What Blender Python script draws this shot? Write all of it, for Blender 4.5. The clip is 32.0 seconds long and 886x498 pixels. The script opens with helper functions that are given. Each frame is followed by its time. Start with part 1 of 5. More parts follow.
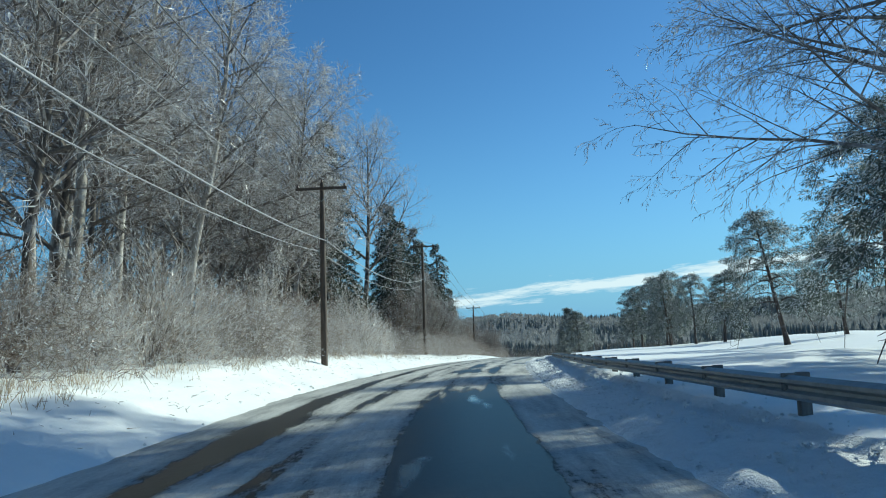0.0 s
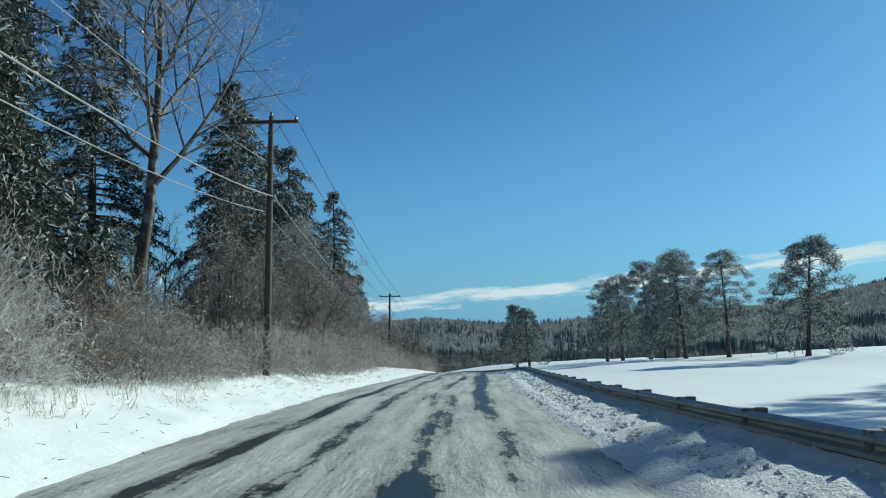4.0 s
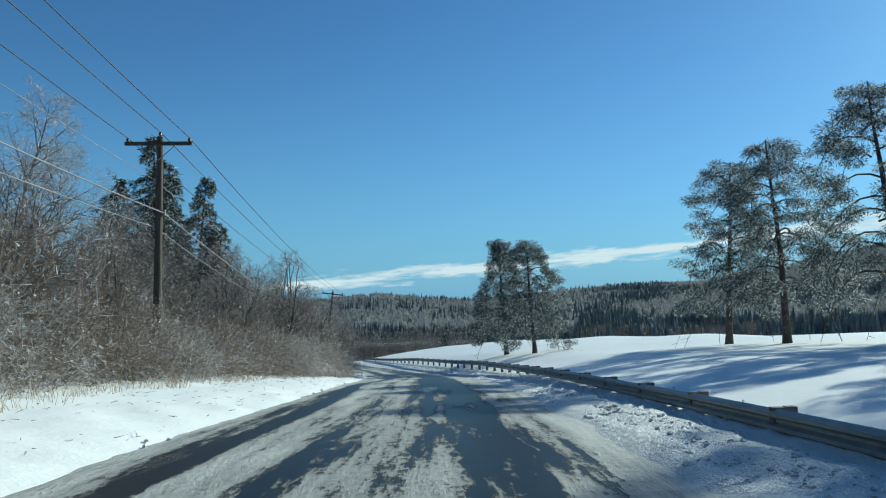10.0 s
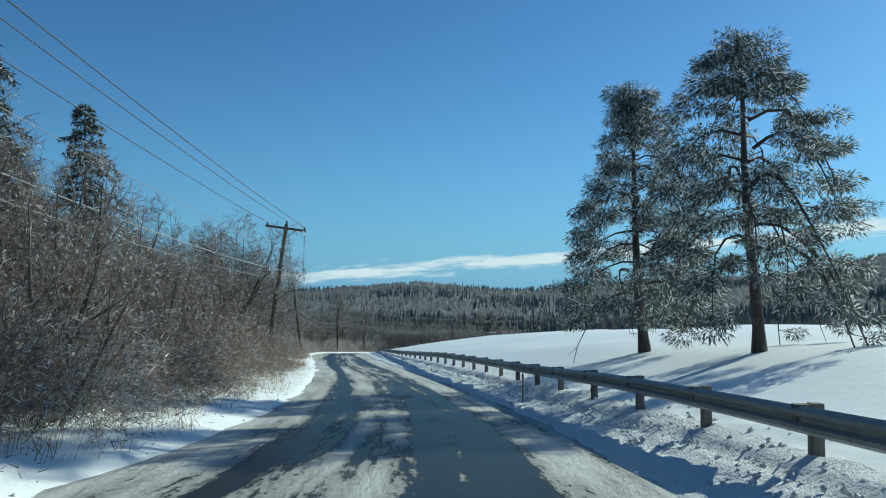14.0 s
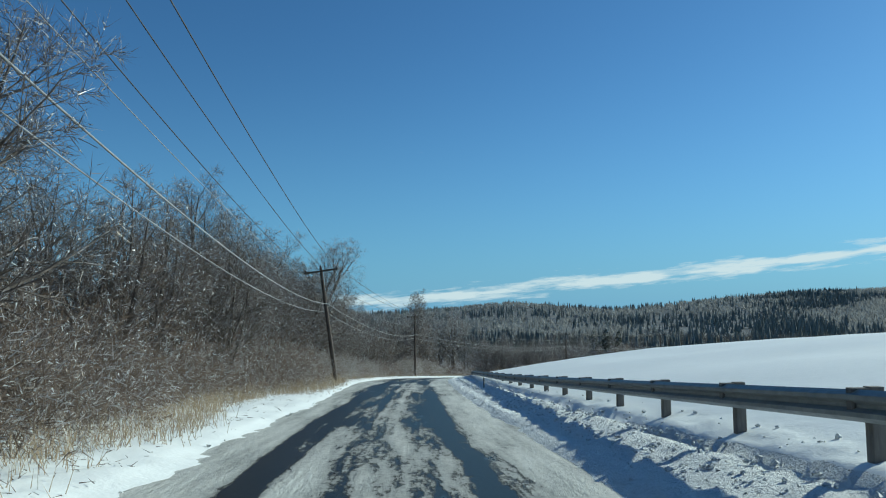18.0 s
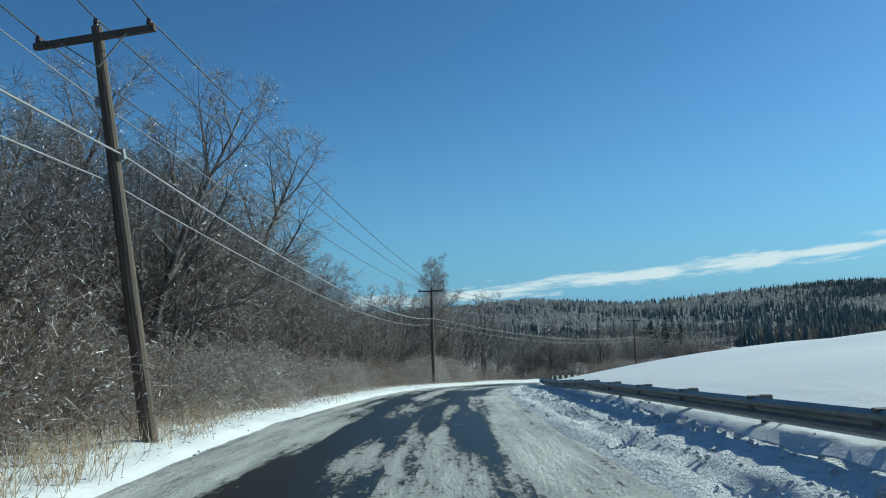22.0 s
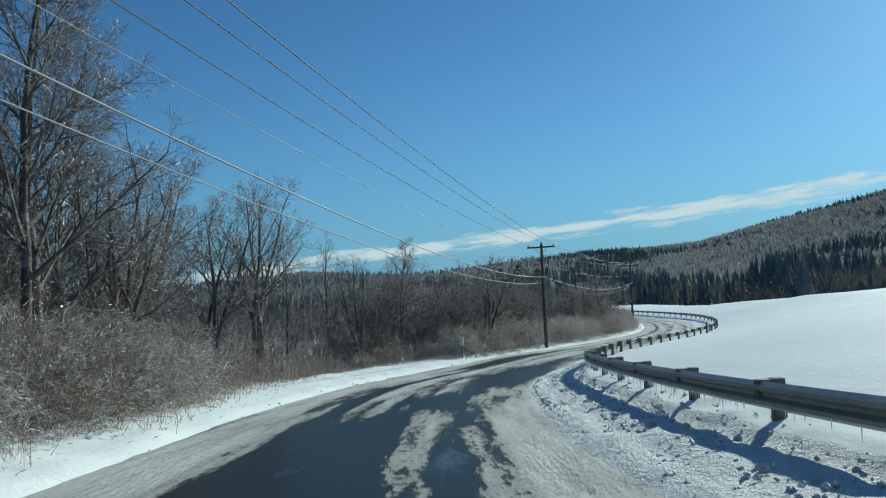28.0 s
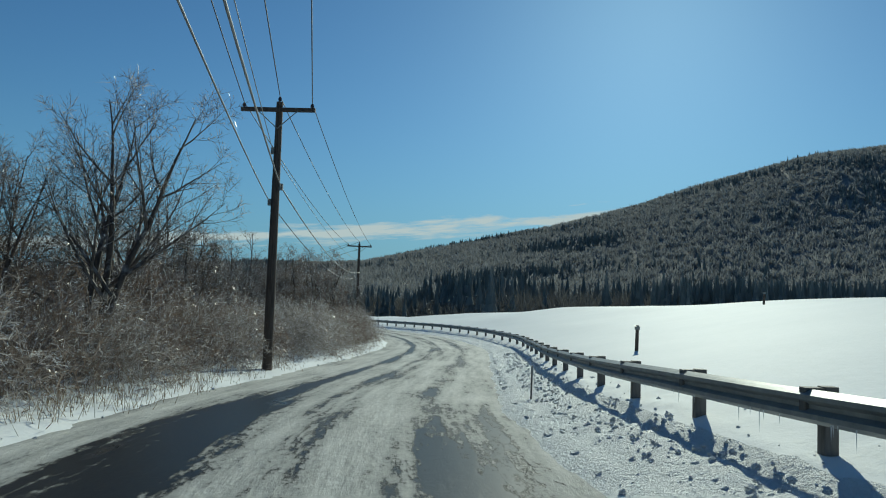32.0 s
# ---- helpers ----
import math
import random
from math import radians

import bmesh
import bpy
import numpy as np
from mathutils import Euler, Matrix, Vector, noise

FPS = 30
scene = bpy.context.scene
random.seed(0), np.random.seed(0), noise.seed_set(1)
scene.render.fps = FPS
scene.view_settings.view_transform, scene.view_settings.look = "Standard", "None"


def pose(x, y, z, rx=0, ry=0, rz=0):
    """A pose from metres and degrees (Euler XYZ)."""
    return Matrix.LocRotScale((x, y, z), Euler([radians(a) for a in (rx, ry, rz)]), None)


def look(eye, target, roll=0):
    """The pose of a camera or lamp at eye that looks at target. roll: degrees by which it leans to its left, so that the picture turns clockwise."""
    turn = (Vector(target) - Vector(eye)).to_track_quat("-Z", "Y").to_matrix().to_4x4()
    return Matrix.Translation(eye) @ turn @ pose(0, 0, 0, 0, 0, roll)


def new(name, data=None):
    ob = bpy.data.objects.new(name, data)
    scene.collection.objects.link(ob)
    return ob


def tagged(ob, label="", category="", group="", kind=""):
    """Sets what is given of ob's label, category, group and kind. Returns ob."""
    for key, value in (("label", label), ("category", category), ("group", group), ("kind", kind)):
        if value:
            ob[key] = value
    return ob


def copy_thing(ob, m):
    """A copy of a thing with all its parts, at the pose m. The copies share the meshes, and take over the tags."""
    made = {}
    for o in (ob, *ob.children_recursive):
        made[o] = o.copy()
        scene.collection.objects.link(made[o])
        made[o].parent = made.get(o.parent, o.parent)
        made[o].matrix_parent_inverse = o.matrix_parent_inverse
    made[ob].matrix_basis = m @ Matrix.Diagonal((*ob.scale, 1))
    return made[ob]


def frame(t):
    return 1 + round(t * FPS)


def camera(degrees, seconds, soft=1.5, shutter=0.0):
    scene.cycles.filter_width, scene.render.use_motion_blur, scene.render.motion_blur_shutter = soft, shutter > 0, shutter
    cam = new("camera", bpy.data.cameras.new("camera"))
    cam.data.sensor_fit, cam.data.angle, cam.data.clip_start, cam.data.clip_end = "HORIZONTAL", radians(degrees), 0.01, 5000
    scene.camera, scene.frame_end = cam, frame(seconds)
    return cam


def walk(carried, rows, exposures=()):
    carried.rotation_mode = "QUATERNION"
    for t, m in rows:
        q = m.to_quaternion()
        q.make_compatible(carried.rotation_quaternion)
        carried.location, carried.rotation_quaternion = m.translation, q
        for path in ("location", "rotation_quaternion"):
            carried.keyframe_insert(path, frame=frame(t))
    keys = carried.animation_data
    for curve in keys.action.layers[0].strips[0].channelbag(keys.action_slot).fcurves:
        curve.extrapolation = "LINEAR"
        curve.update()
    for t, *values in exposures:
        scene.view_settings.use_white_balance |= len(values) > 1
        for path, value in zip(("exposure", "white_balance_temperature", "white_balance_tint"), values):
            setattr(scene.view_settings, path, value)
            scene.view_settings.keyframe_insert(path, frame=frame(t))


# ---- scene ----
cam = camera(62.90, 32.0, soft=1.1)
WAY = [
    (0.0, 0.000, -0.000, 0.000, 95.70, 1.80, 0.10),
    (0.5, -0.072, 4.939, -0.112, 95.45, 1.90, -1.19),
    (1.0, -0.076, 9.872, -0.225, 95.25, 1.91, -2.57),
    (1.5, 0.065, 14.719, -0.341, 95.12, 1.86, -3.84),
    (2.0, 0.301, 19.558, -0.462, 95.16, 1.70, -4.92),
    (2.5, 0.668, 24.342, -0.599, 95.35, 1.29, -5.49),
    (3.0, 1.104, 29.105, -0.754, 95.62, 0.86, -5.73),
    (3.5, 1.510, 33.852, -0.920, 95.92, 0.67, -5.91),
    (4.0, 1.879, 38.556, -1.088, 95.91, 0.34, -6.27),
    (4.5, 2.255, 43.231, -1.258, 95.76, 0.03, -6.77),
    (5.0, 2.688, 47.877, -1.435, 95.60, -0.21, -7.36),
    (5.5, 3.225, 52.483, -1.628, 95.46, -0.43, -7.96),
    (6.0, 3.911, 57.054, -1.841, 95.33, -0.72, -8.53),
    (6.5, 4.693, 61.664, -2.063, 95.40, -0.63, -9.18),
    (7.0, 5.524, 66.281, -2.277, 95.52, -0.37, -9.79),
    (7.5, 6.312, 70.842, -2.487, 95.47, 0.12, -10.22),
    (8.0, 7.087, 75.351, -2.692, 95.29, 0.69, -10.37),
    (8.5, 7.816, 79.949, -2.885, 94.97, 0.84, -10.33),
    (9.0, 8.541, 84.544, -3.064, 94.58, 0.87, -10.17),
    (9.5, 9.288, 89.104, -3.252, 94.27, 0.91, -10.03),
    (10.0, 10.082, 93.683, -3.454, 94.06, 0.57, -10.07),
    (10.5, 10.916, 98.253, -3.690, 94.03, 0.22, -10.01),
    (11.0, 11.765, 102.846, -3.960, 94.13, -0.33, -9.83),
    (11.5, 12.598, 107.383, -4.259, 94.15, -0.77, -9.40),
    (12.0, 13.362, 111.979, -4.590, 94.02, -1.09, -9.01),
    (12.5, 14.098, 116.668, -4.950, 93.70, -1.16, -8.67),
    (13.0, 14.789, 121.359, -5.334, 93.41, -1.20, -8.31),
    (13.5, 15.439, 126.169, -5.749, 93.27, -0.94, -7.83),
    (14.0, 16.185, 131.089, -6.167, 93.34, -0.71, -6.81),
    (14.5, 16.828, 135.885, -6.598, 93.38, 0.02, -5.47),
    (15.0, 17.418, 140.555, -7.030, 93.42, 0.45, -4.01),
    (15.5, 17.797, 145.414, -7.451, 93.30, 0.63, -2.66),
    (16.0, 17.976, 150.210, -7.849, 93.54, 0.81, -1.52),
    (16.5, 17.999, 154.945, -8.226, 93.88, 0.81, -0.63),
    (17.0, 17.913, 159.627, -8.580, 94.22, 0.64, 0.02),
    (17.5, 17.763, 164.259, -8.911, 94.59, 0.42, 0.40),
    (18.0, 17.595, 168.846, -9.220, 95.08, 0.31, 0.49),
    (18.5, 17.389, 173.349, -9.524, 95.39, 0.22, 0.28),
    (19.0, 17.144, 177.708, -9.830, 95.28, 0.01, 0.21),
    (19.5, 16.850, 182.162, -10.143, 94.98, 0.02, 0.29),
    (20.0, 16.574, 186.669, -10.453, 94.65, 0.31, 0.68),
    (20.5, 16.325, 191.229, -10.760, 94.57, 0.69, 1.32),
    (21.0, 16.084, 195.785, -11.063, 94.77, 1.06, 1.88),
    (21.5, 15.871, 200.371, -11.362, 94.99, 1.25, 2.05),
    (22.0, 15.695, 204.887, -11.654, 95.09, 1.41, 1.64),
    (22.5, 15.508, 209.431, -11.949, 94.81, 1.81, 0.45),
    (23.0, 15.338, 214.113, -12.246, 94.26, 2.47, -1.41),
    (23.5, 15.138, 218.594, -12.560, 93.63, 2.80, -3.65),
    (24.0, 15.056, 223.171, -12.868, 93.28, 3.06, -5.75),
    (24.5, 15.070, 227.648, -13.182, 93.14, 3.29, -7.55),
    (25.0, 15.185, 232.004, -13.500, 93.22, 3.80, -8.90),
    (25.5, 15.207, 236.144, -13.832, 93.23, 4.36, -9.74),
    (26.0, 15.324, 240.478, -14.182, 93.05, 4.09, -10.48),
    (26.5, 15.552, 244.951, -14.547, 92.85, 3.68, -11.29),
    (27.0, 15.910, 249.505, -14.925, 92.68, 3.40, -12.35),
    (27.5, 16.413, 254.084, -15.311, 92.58, 3.17, -13.84),
    (28.0, 17.079, 258.631, -15.704, 92.55, 2.57, -15.92),
    (28.5, 17.888, 263.167, -16.099, 92.43, 2.04, -18.55),
    (29.0, 18.936, 267.679, -16.489, 92.26, 1.58, -21.51),
    (29.5, 20.202, 272.091, -16.876, 92.29, 1.22, -24.77),
    (30.0, 21.571, 276.201, -17.259, 92.58, 0.53, -28.20),
    (30.5, 23.317, 280.174, -17.636, 92.92, -0.39, -31.49),
    (31.0, 25.287, 284.093, -18.012, 93.23, -1.03, -34.94),
    (31.5, 27.360, 287.948, -18.388, 93.39, -1.65, -38.52),
    (32.0, 29.451, 291.747, -18.762, 93.45, -1.98, -42.29),
]
walk(cam, [(t, pose(*p)) for t, *p in WAY], [(0.0, 0.22, 6500, 0), (1.0, 0.02, 6500, 0), (2.0, 0.12, 6500, 0), (3.0, -0.05, 6500, 0), (7.0, -0.04, 6500, 0), (9.5, 0.04, 6500, 0), (12.0, 0.0, 6500, 0), (13.0, -0.22, 6500, 0), (14.0, 0.04, 6500, 0), (15.0, 0.1, 6500, 0), (19.0, -0.08, 6500, 0), (22.0, 0.0, 6500, 0), (25.0, -0.12, 6500, 0), (27.0, -0.12, 6500, 0), (29.0, -0.34, 6600, 0), (30.5, -0.48, 6800, 0), (32.0, -0.52, 6900, 0)])

# ---- light ----
SUN_AZ, SUN_EL = 58.5, 23.7      # degrees right of +y, degrees up
sun_dir = Vector((math.sin(radians(SUN_AZ)) * math.cos(radians(SUN_EL)),
                  math.cos(radians(SUN_AZ)) * math.cos(radians(SUN_EL)), math.sin(radians(SUN_EL))))
sun = new("sun", bpy.data.lights.new("sun", "SUN"))
sun.data.energy, sun.data.angle, sun.data.color = 5.0, radians(0.6), (0.91, 0.96, 0.88)
sun.matrix_world = look(sun_dir * 300, (0, 0, 0))

world = bpy.data.worlds.new("winter_sky")
scene.world = world
world.use_nodes = True
wt = world.node_tree
wt.nodes.clear()


def wnode(kind, **sets):
    n = wt.nodes.new(kind)
    for k, v in sets.items():
        n.inputs[k].default_value = v
    return n


sky = wt.nodes.new("ShaderNodeTexSky")
sky.sky_type, sky.sun_disc = "NISHITA", False
sky.sun_elevation, sky.sun_rotation = radians(SUN_EL), radians(SUN_AZ)
sky.altitude, sky.air_density, sky.dust_density, sky.ozone_density = 300, 1.0, 0.32, 2.4
wcoord = wt.nodes.new("ShaderNodeTexCoord")
wsep = wt.nodes.new("ShaderNodeSeparateXYZ")
wt.links.new(wcoord.outputs["Generated"], wsep.inputs[0])


def wmath(op, a, b=None, clamp=False):
    n = wt.nodes.new("ShaderNodeMath")
    n.operation, n.use_clamp = op, clamp
    for i, v in enumerate((a, b)):
        if v is None:
            continue
        if isinstance(v, (int, float)):
            n.inputs[i].default_value = v
        else:
            wt.links.new(v, n.inputs[i])
    return n.outputs[0]


# thin cirrus streak low over the hills, rising to the south
azim = wmath("ARCTAN2", wsep.outputs[0], wsep.outputs[1])
elev = wmath("ARCSINE", wsep.outputs[2])
ccomb = wt.nodes.new("ShaderNodeCombineXYZ")
wt.links.new(wmath("MULTIPLY", azim, 9.0), ccomb.inputs[0])
wt.links.new(wmath("MULTIPLY", wmath("SUBTRACT", elev, wmath("MULTIPLY", azim, 0.088)), 70.0), ccomb.inputs[1])
cnoise = wnode("ShaderNodeTexNoise", Scale=1.0, Detail=6.0, Roughness=0.62)
wt.links.new(ccomb.outputs[0], cnoise.inputs["Vector"])
centre = wmath("ADD", wmath("MULTIPLY", azim, 0.088), 0.024)
off = wmath("ABSOLUTE", wmath("SUBTRACT", elev, centre))
band = wmath("SUBTRACT", 1.0, wmath("DIVIDE", off, 0.023), True)
cloud = wmath("MULTIPLY", wmath("SUBTRACT", wmath("ADD", wmath("MULTIPLY", cnoise.outputs[0], 2.6), wmath("MULTIPLY", band, 1.05)), 1.84), 2.4, True)
cloud = wmath("MULTIPLY", cloud, 0.92)
cmix = wt.nodes.new("ShaderNodeMix")
cmix.data_type = "RGBA"
cmix.inputs["B"].default_value = (6.4, 7.5, 8.2, 1)
wt.links.new(cloud, cmix.inputs["Factor"])
wtint = wt.nodes.new("ShaderNodeMix")
wtint.data_type, wtint.blend_type = "RGBA", "MULTIPLY"
wtint.inputs["Factor"].default_value = 1.0
wtint.inputs["B"].default_value = (0.40, 0.72, 1.0, 1)
wt.links.new(sky.outputs[0], wtint.inputs["A"])
low = wmath("POWER", wmath("SUBTRACT", 1.0, wmath("DIVIDE", elev, 0.42), True), 2.6)
hmix = wt.nodes.new("ShaderNodeMix")
hmix.data_type = "RGBA"
hmix.inputs["B"].default_value = (1.5, 3.8, 6.4, 1)
wt.links.new(wmath("MULTIPLY", low, 0.85), hmix.inputs["Factor"])
wt.links.new(wtint.outputs["Result"], hmix.inputs["A"])
wt.links.new(hmix.outputs["Result"], cmix.inputs["A"])
wbg = wnode("ShaderNodeBackground", Strength=0.105)
wt.links.new(cmix.outputs["Result"], wbg.inputs["Color"])
wout = wt.nodes.new("ShaderNodeOutputWorld")
wt.links.new(wbg.outputs[0], wout.inputs["Surface"])

# ---- materials ----


class Mat:
    """Small builder for node materials."""

    def __init__(self, name, rough=0.8, metal=0.0, spec=0.5):
        self.m = bpy.data.materials.new(name)
        self.m.use_nodes = True
        self.t = self.m.node_tree
        self.b = self.t.nodes["Principled BSDF"]
        self.b.inputs["Roughness"].default_value = rough
        self.b.inputs["Metallic"].default_value = metal
        self.b.inputs["Specular IOR Level"].default_value = spec

    def put(self, v, sock):
        if isinstance(v, (int, float)):
            sock.default_value = v
        elif isinstance(v, tuple):
            sock.default_value = (*v, 1) if len(v) == 3 and sock.type == "RGBA" else v
        else:
            self.t.links.new(v, sock)

    def math(self, op, a, b=0.0, clamp=False):
        n = self.t.nodes.new("ShaderNodeMath")
        n.operation, n.use_clamp = op, clamp
        self.put(a, n.inputs[0])
        self.put(b, n.inputs[1])
        return n.outputs[0]

    def mix(self, f, a, b):
        n = self.t.nodes.new("ShaderNodeMix")
        n.data_type = "RGBA"
        self.put(f, n.inputs["Factor"])
        self.put(a, n.inputs["A"])
        self.put(b, n.inputs["B"])
        return n.outputs["Result"]

    def coord(self, kind="Object"):
        return self.t.nodes.new("ShaderNodeTexCoord").outputs[kind]

    def scaled(self, vec, s, loc=(0, 0, 0)):
        n = self.t.nodes.new("ShaderNodeMapping")
        self.put(vec, n.inputs["Vector"])
        n.inputs["Scale"].default_value = s
        n.inputs["Location"].default_value = loc
        return n.outputs[0]

    def noise(self, vec, scale=1.0, detail=4.0, rough=0.55):
        n = self.t.nodes.new("ShaderNodeTexNoise")
        self.put(vec, n.inputs["Vector"])
        n.inputs["Scale"].default_value = scale
        n.inputs["Detail"].default_value = detail
        n.inputs["Roughness"].default_value = rough
        return n.outputs[0]

    def ramp(self, v, lo, hi):
        n = self.t.nodes.new("ShaderNodeMapRange")
        self.put(v, n.inputs[0])
        n.inputs[1].default_value, n.inputs[2].default_value = lo, hi
        return n.outputs[0]

    def random(self, island=False):
        if island:
            return self.t.nodes.new("ShaderNodeNewGeometry").outputs["Random Per Island"]
        return self.t.nodes.new("ShaderNodeObjectInfo").outputs["Random"]

    def bump(self, h, strength=0.5, dist=0.05):
        n = self.t.nodes.new("ShaderNodeBump")
        self.put(h, n.inputs["Height"])
        n.inputs["Strength"].default_value, n.inputs["Distance"].default_value = strength, dist
        self.t.links.new(n.outputs[0], self.b.inputs["Normal"])

    def base(self, v):
        self.put(v, self.b.inputs["Base Color"])
        return self

    def set(self, name, v):
        self.put(v, self.b.inputs[name])
        return self

    def thin(self, colour, share):
        """Thin icy things let part of the light through."""
        tr = self.t.nodes.new("ShaderNodeBsdfTranslucent")
        self.put(colour, tr.inputs["Color"])
        mx = self.t.nodes.new("ShaderNodeMixShader")
        mx.inputs[0].default_value = share
        self.t.links.new(self.b.outputs[0], mx.inputs[1])
        self.t.links.new(tr.outputs[0], mx.inputs[2])
        self.t.links.new(mx.outputs[0], self.t.nodes["Material Output"].inputs["Surface"])


def snow_material():
    m = Mat("snow", 0.75, 0, 0.10)
    c = m.coord()
    big, fine, grit = m.noise(c, 0.25, 5), m.noise(c, 3.0, 6, 0.65), m.noise(c, 14.0, 3)
    drift = m.noise(m.scaled(c, (0.45, 0.32, 0.4)), 1.0, 4, 0.6)
    m.base(m.mix(m.ramp(m.math("ADD", m.math("MULTIPLY", big, 0.6), m.math("MULTIPLY", fine, 0.5)), 0.3, 0.8),
                 (0.82, 0.845, 0.84), (0.91, 0.925, 0.915)))
    m.bump(m.math("ADD", m.math("ADD", m.math("MULTIPLY", fine, 1.1), m.math("MULTIPLY", grit, 0.4)), m.math("MULTIPLY", drift, 1.6)), 0.3, 0.05)
    m.set("Subsurface Weight", 0.0)
    return m.m


def plowed_snow_material():
    m = Mat("plowed_snow", 0.75, 0, 0.12)
    c = m.coord()
    n, big, fine = m.noise(c, 4.5, 6, 0.72), m.noise(c, 1.3, 3), m.noise(c, 17.0, 4, 0.7)
    dirt = m.math("MULTIPLY", m.ramp(m.noise(c, 2.2, 5, 0.75), 0.56, 0.72), 0.28)
    col = m.mix(m.ramp(n, 0.3, 0.7), (0.82, 0.845, 0.835), (0.93, 0.945, 0.935))
    m.base(m.mix(dirt, col, (0.42, 0.42, 0.40)))
    m.bump(m.math("ADD", m.math("ADD", m.math("MULTIPLY", n, 0.6), m.math("MULTIPLY", big, 0.2)), m.math("MULTIPLY", fine, 0.4)), 1.0, 0.17)
    return m.m


# where the snow is off the road, with tree shade painted in at 72 and 93: across, along, half width, half length,
# strength
SPOTS = ((0.15, 72, 0.85, 7, 0.9), (-3.1, 71, 0.4, 8, 0.5), (-0.1, 97.5, 0.35, 4.5, 0.6), (-0.35, 93, 0.7, 1.5, 0.7), (0.8, 95, 0.3, 2.5, 0.5), (-0.3, 104, 0.3, 4, 0.4),
         (0.65, 143, 0.32, 6, 0.6), (-0.35, 144, 0.2, 3, 0.4), (0.9, 126, 0.25, 6, 0.4), (0.0, 118, 0.25, 5, 0.35),
         (0.5, 168, 0.5, 14, 0.45), (1.5, 164, 0.3, 10, 0.35), (-1.5, 158, 0.7, 9, 0.3), (-3.4, 176, 0.35, 15, 0.5), (-2.2, 212, 0.7, 13, 0.5), (0.0, 192, 1.0, 6.0, 0.8),
         (0.3, 206, 0.7, 27, 0.62), (-0.6, 175, 0.35, 9, 0.4), (-1.5, 257, 0.75, 12, 0.45), (0.55, 257, 0.65, 12, 0.5), (-1.9, 240, 0.25, 6, 0.4), (-1.5, 283, 0.6, 3, 0.8), (-2.2, 268, 0.9, 8, 0.3), (-1.9, 276, 0.7, 5, 0.35), (0.5, 283, 0.4, 6, 0.6), (-0.3, 286, 0.25, 5, 0.5),
         (-1.6, 292, 0.8, 4, 0.5), (0.2, 294, 0.4, 4, 0.5), (-0.15, 301.5, 0.75, 4.5, 0.6), (0.5, 308, 0.95, 7, 0.45), (-2.8, 302, 0.6, 12, 0.45), (-1.2, 329, 1.1, 6, 0.72), (-2.6, 340, 0.5, 5, 0.45), (0.0, 338, 0.4, 2.5, 0.6), (0.6, 332, 0.25, 9, 0.4),
         (1.1, 351, 1.15, 8, 1.05), (-2.2, 364, 0.8, 8, 0.6), (1.5, 366, 0.6, 5, 0.4))


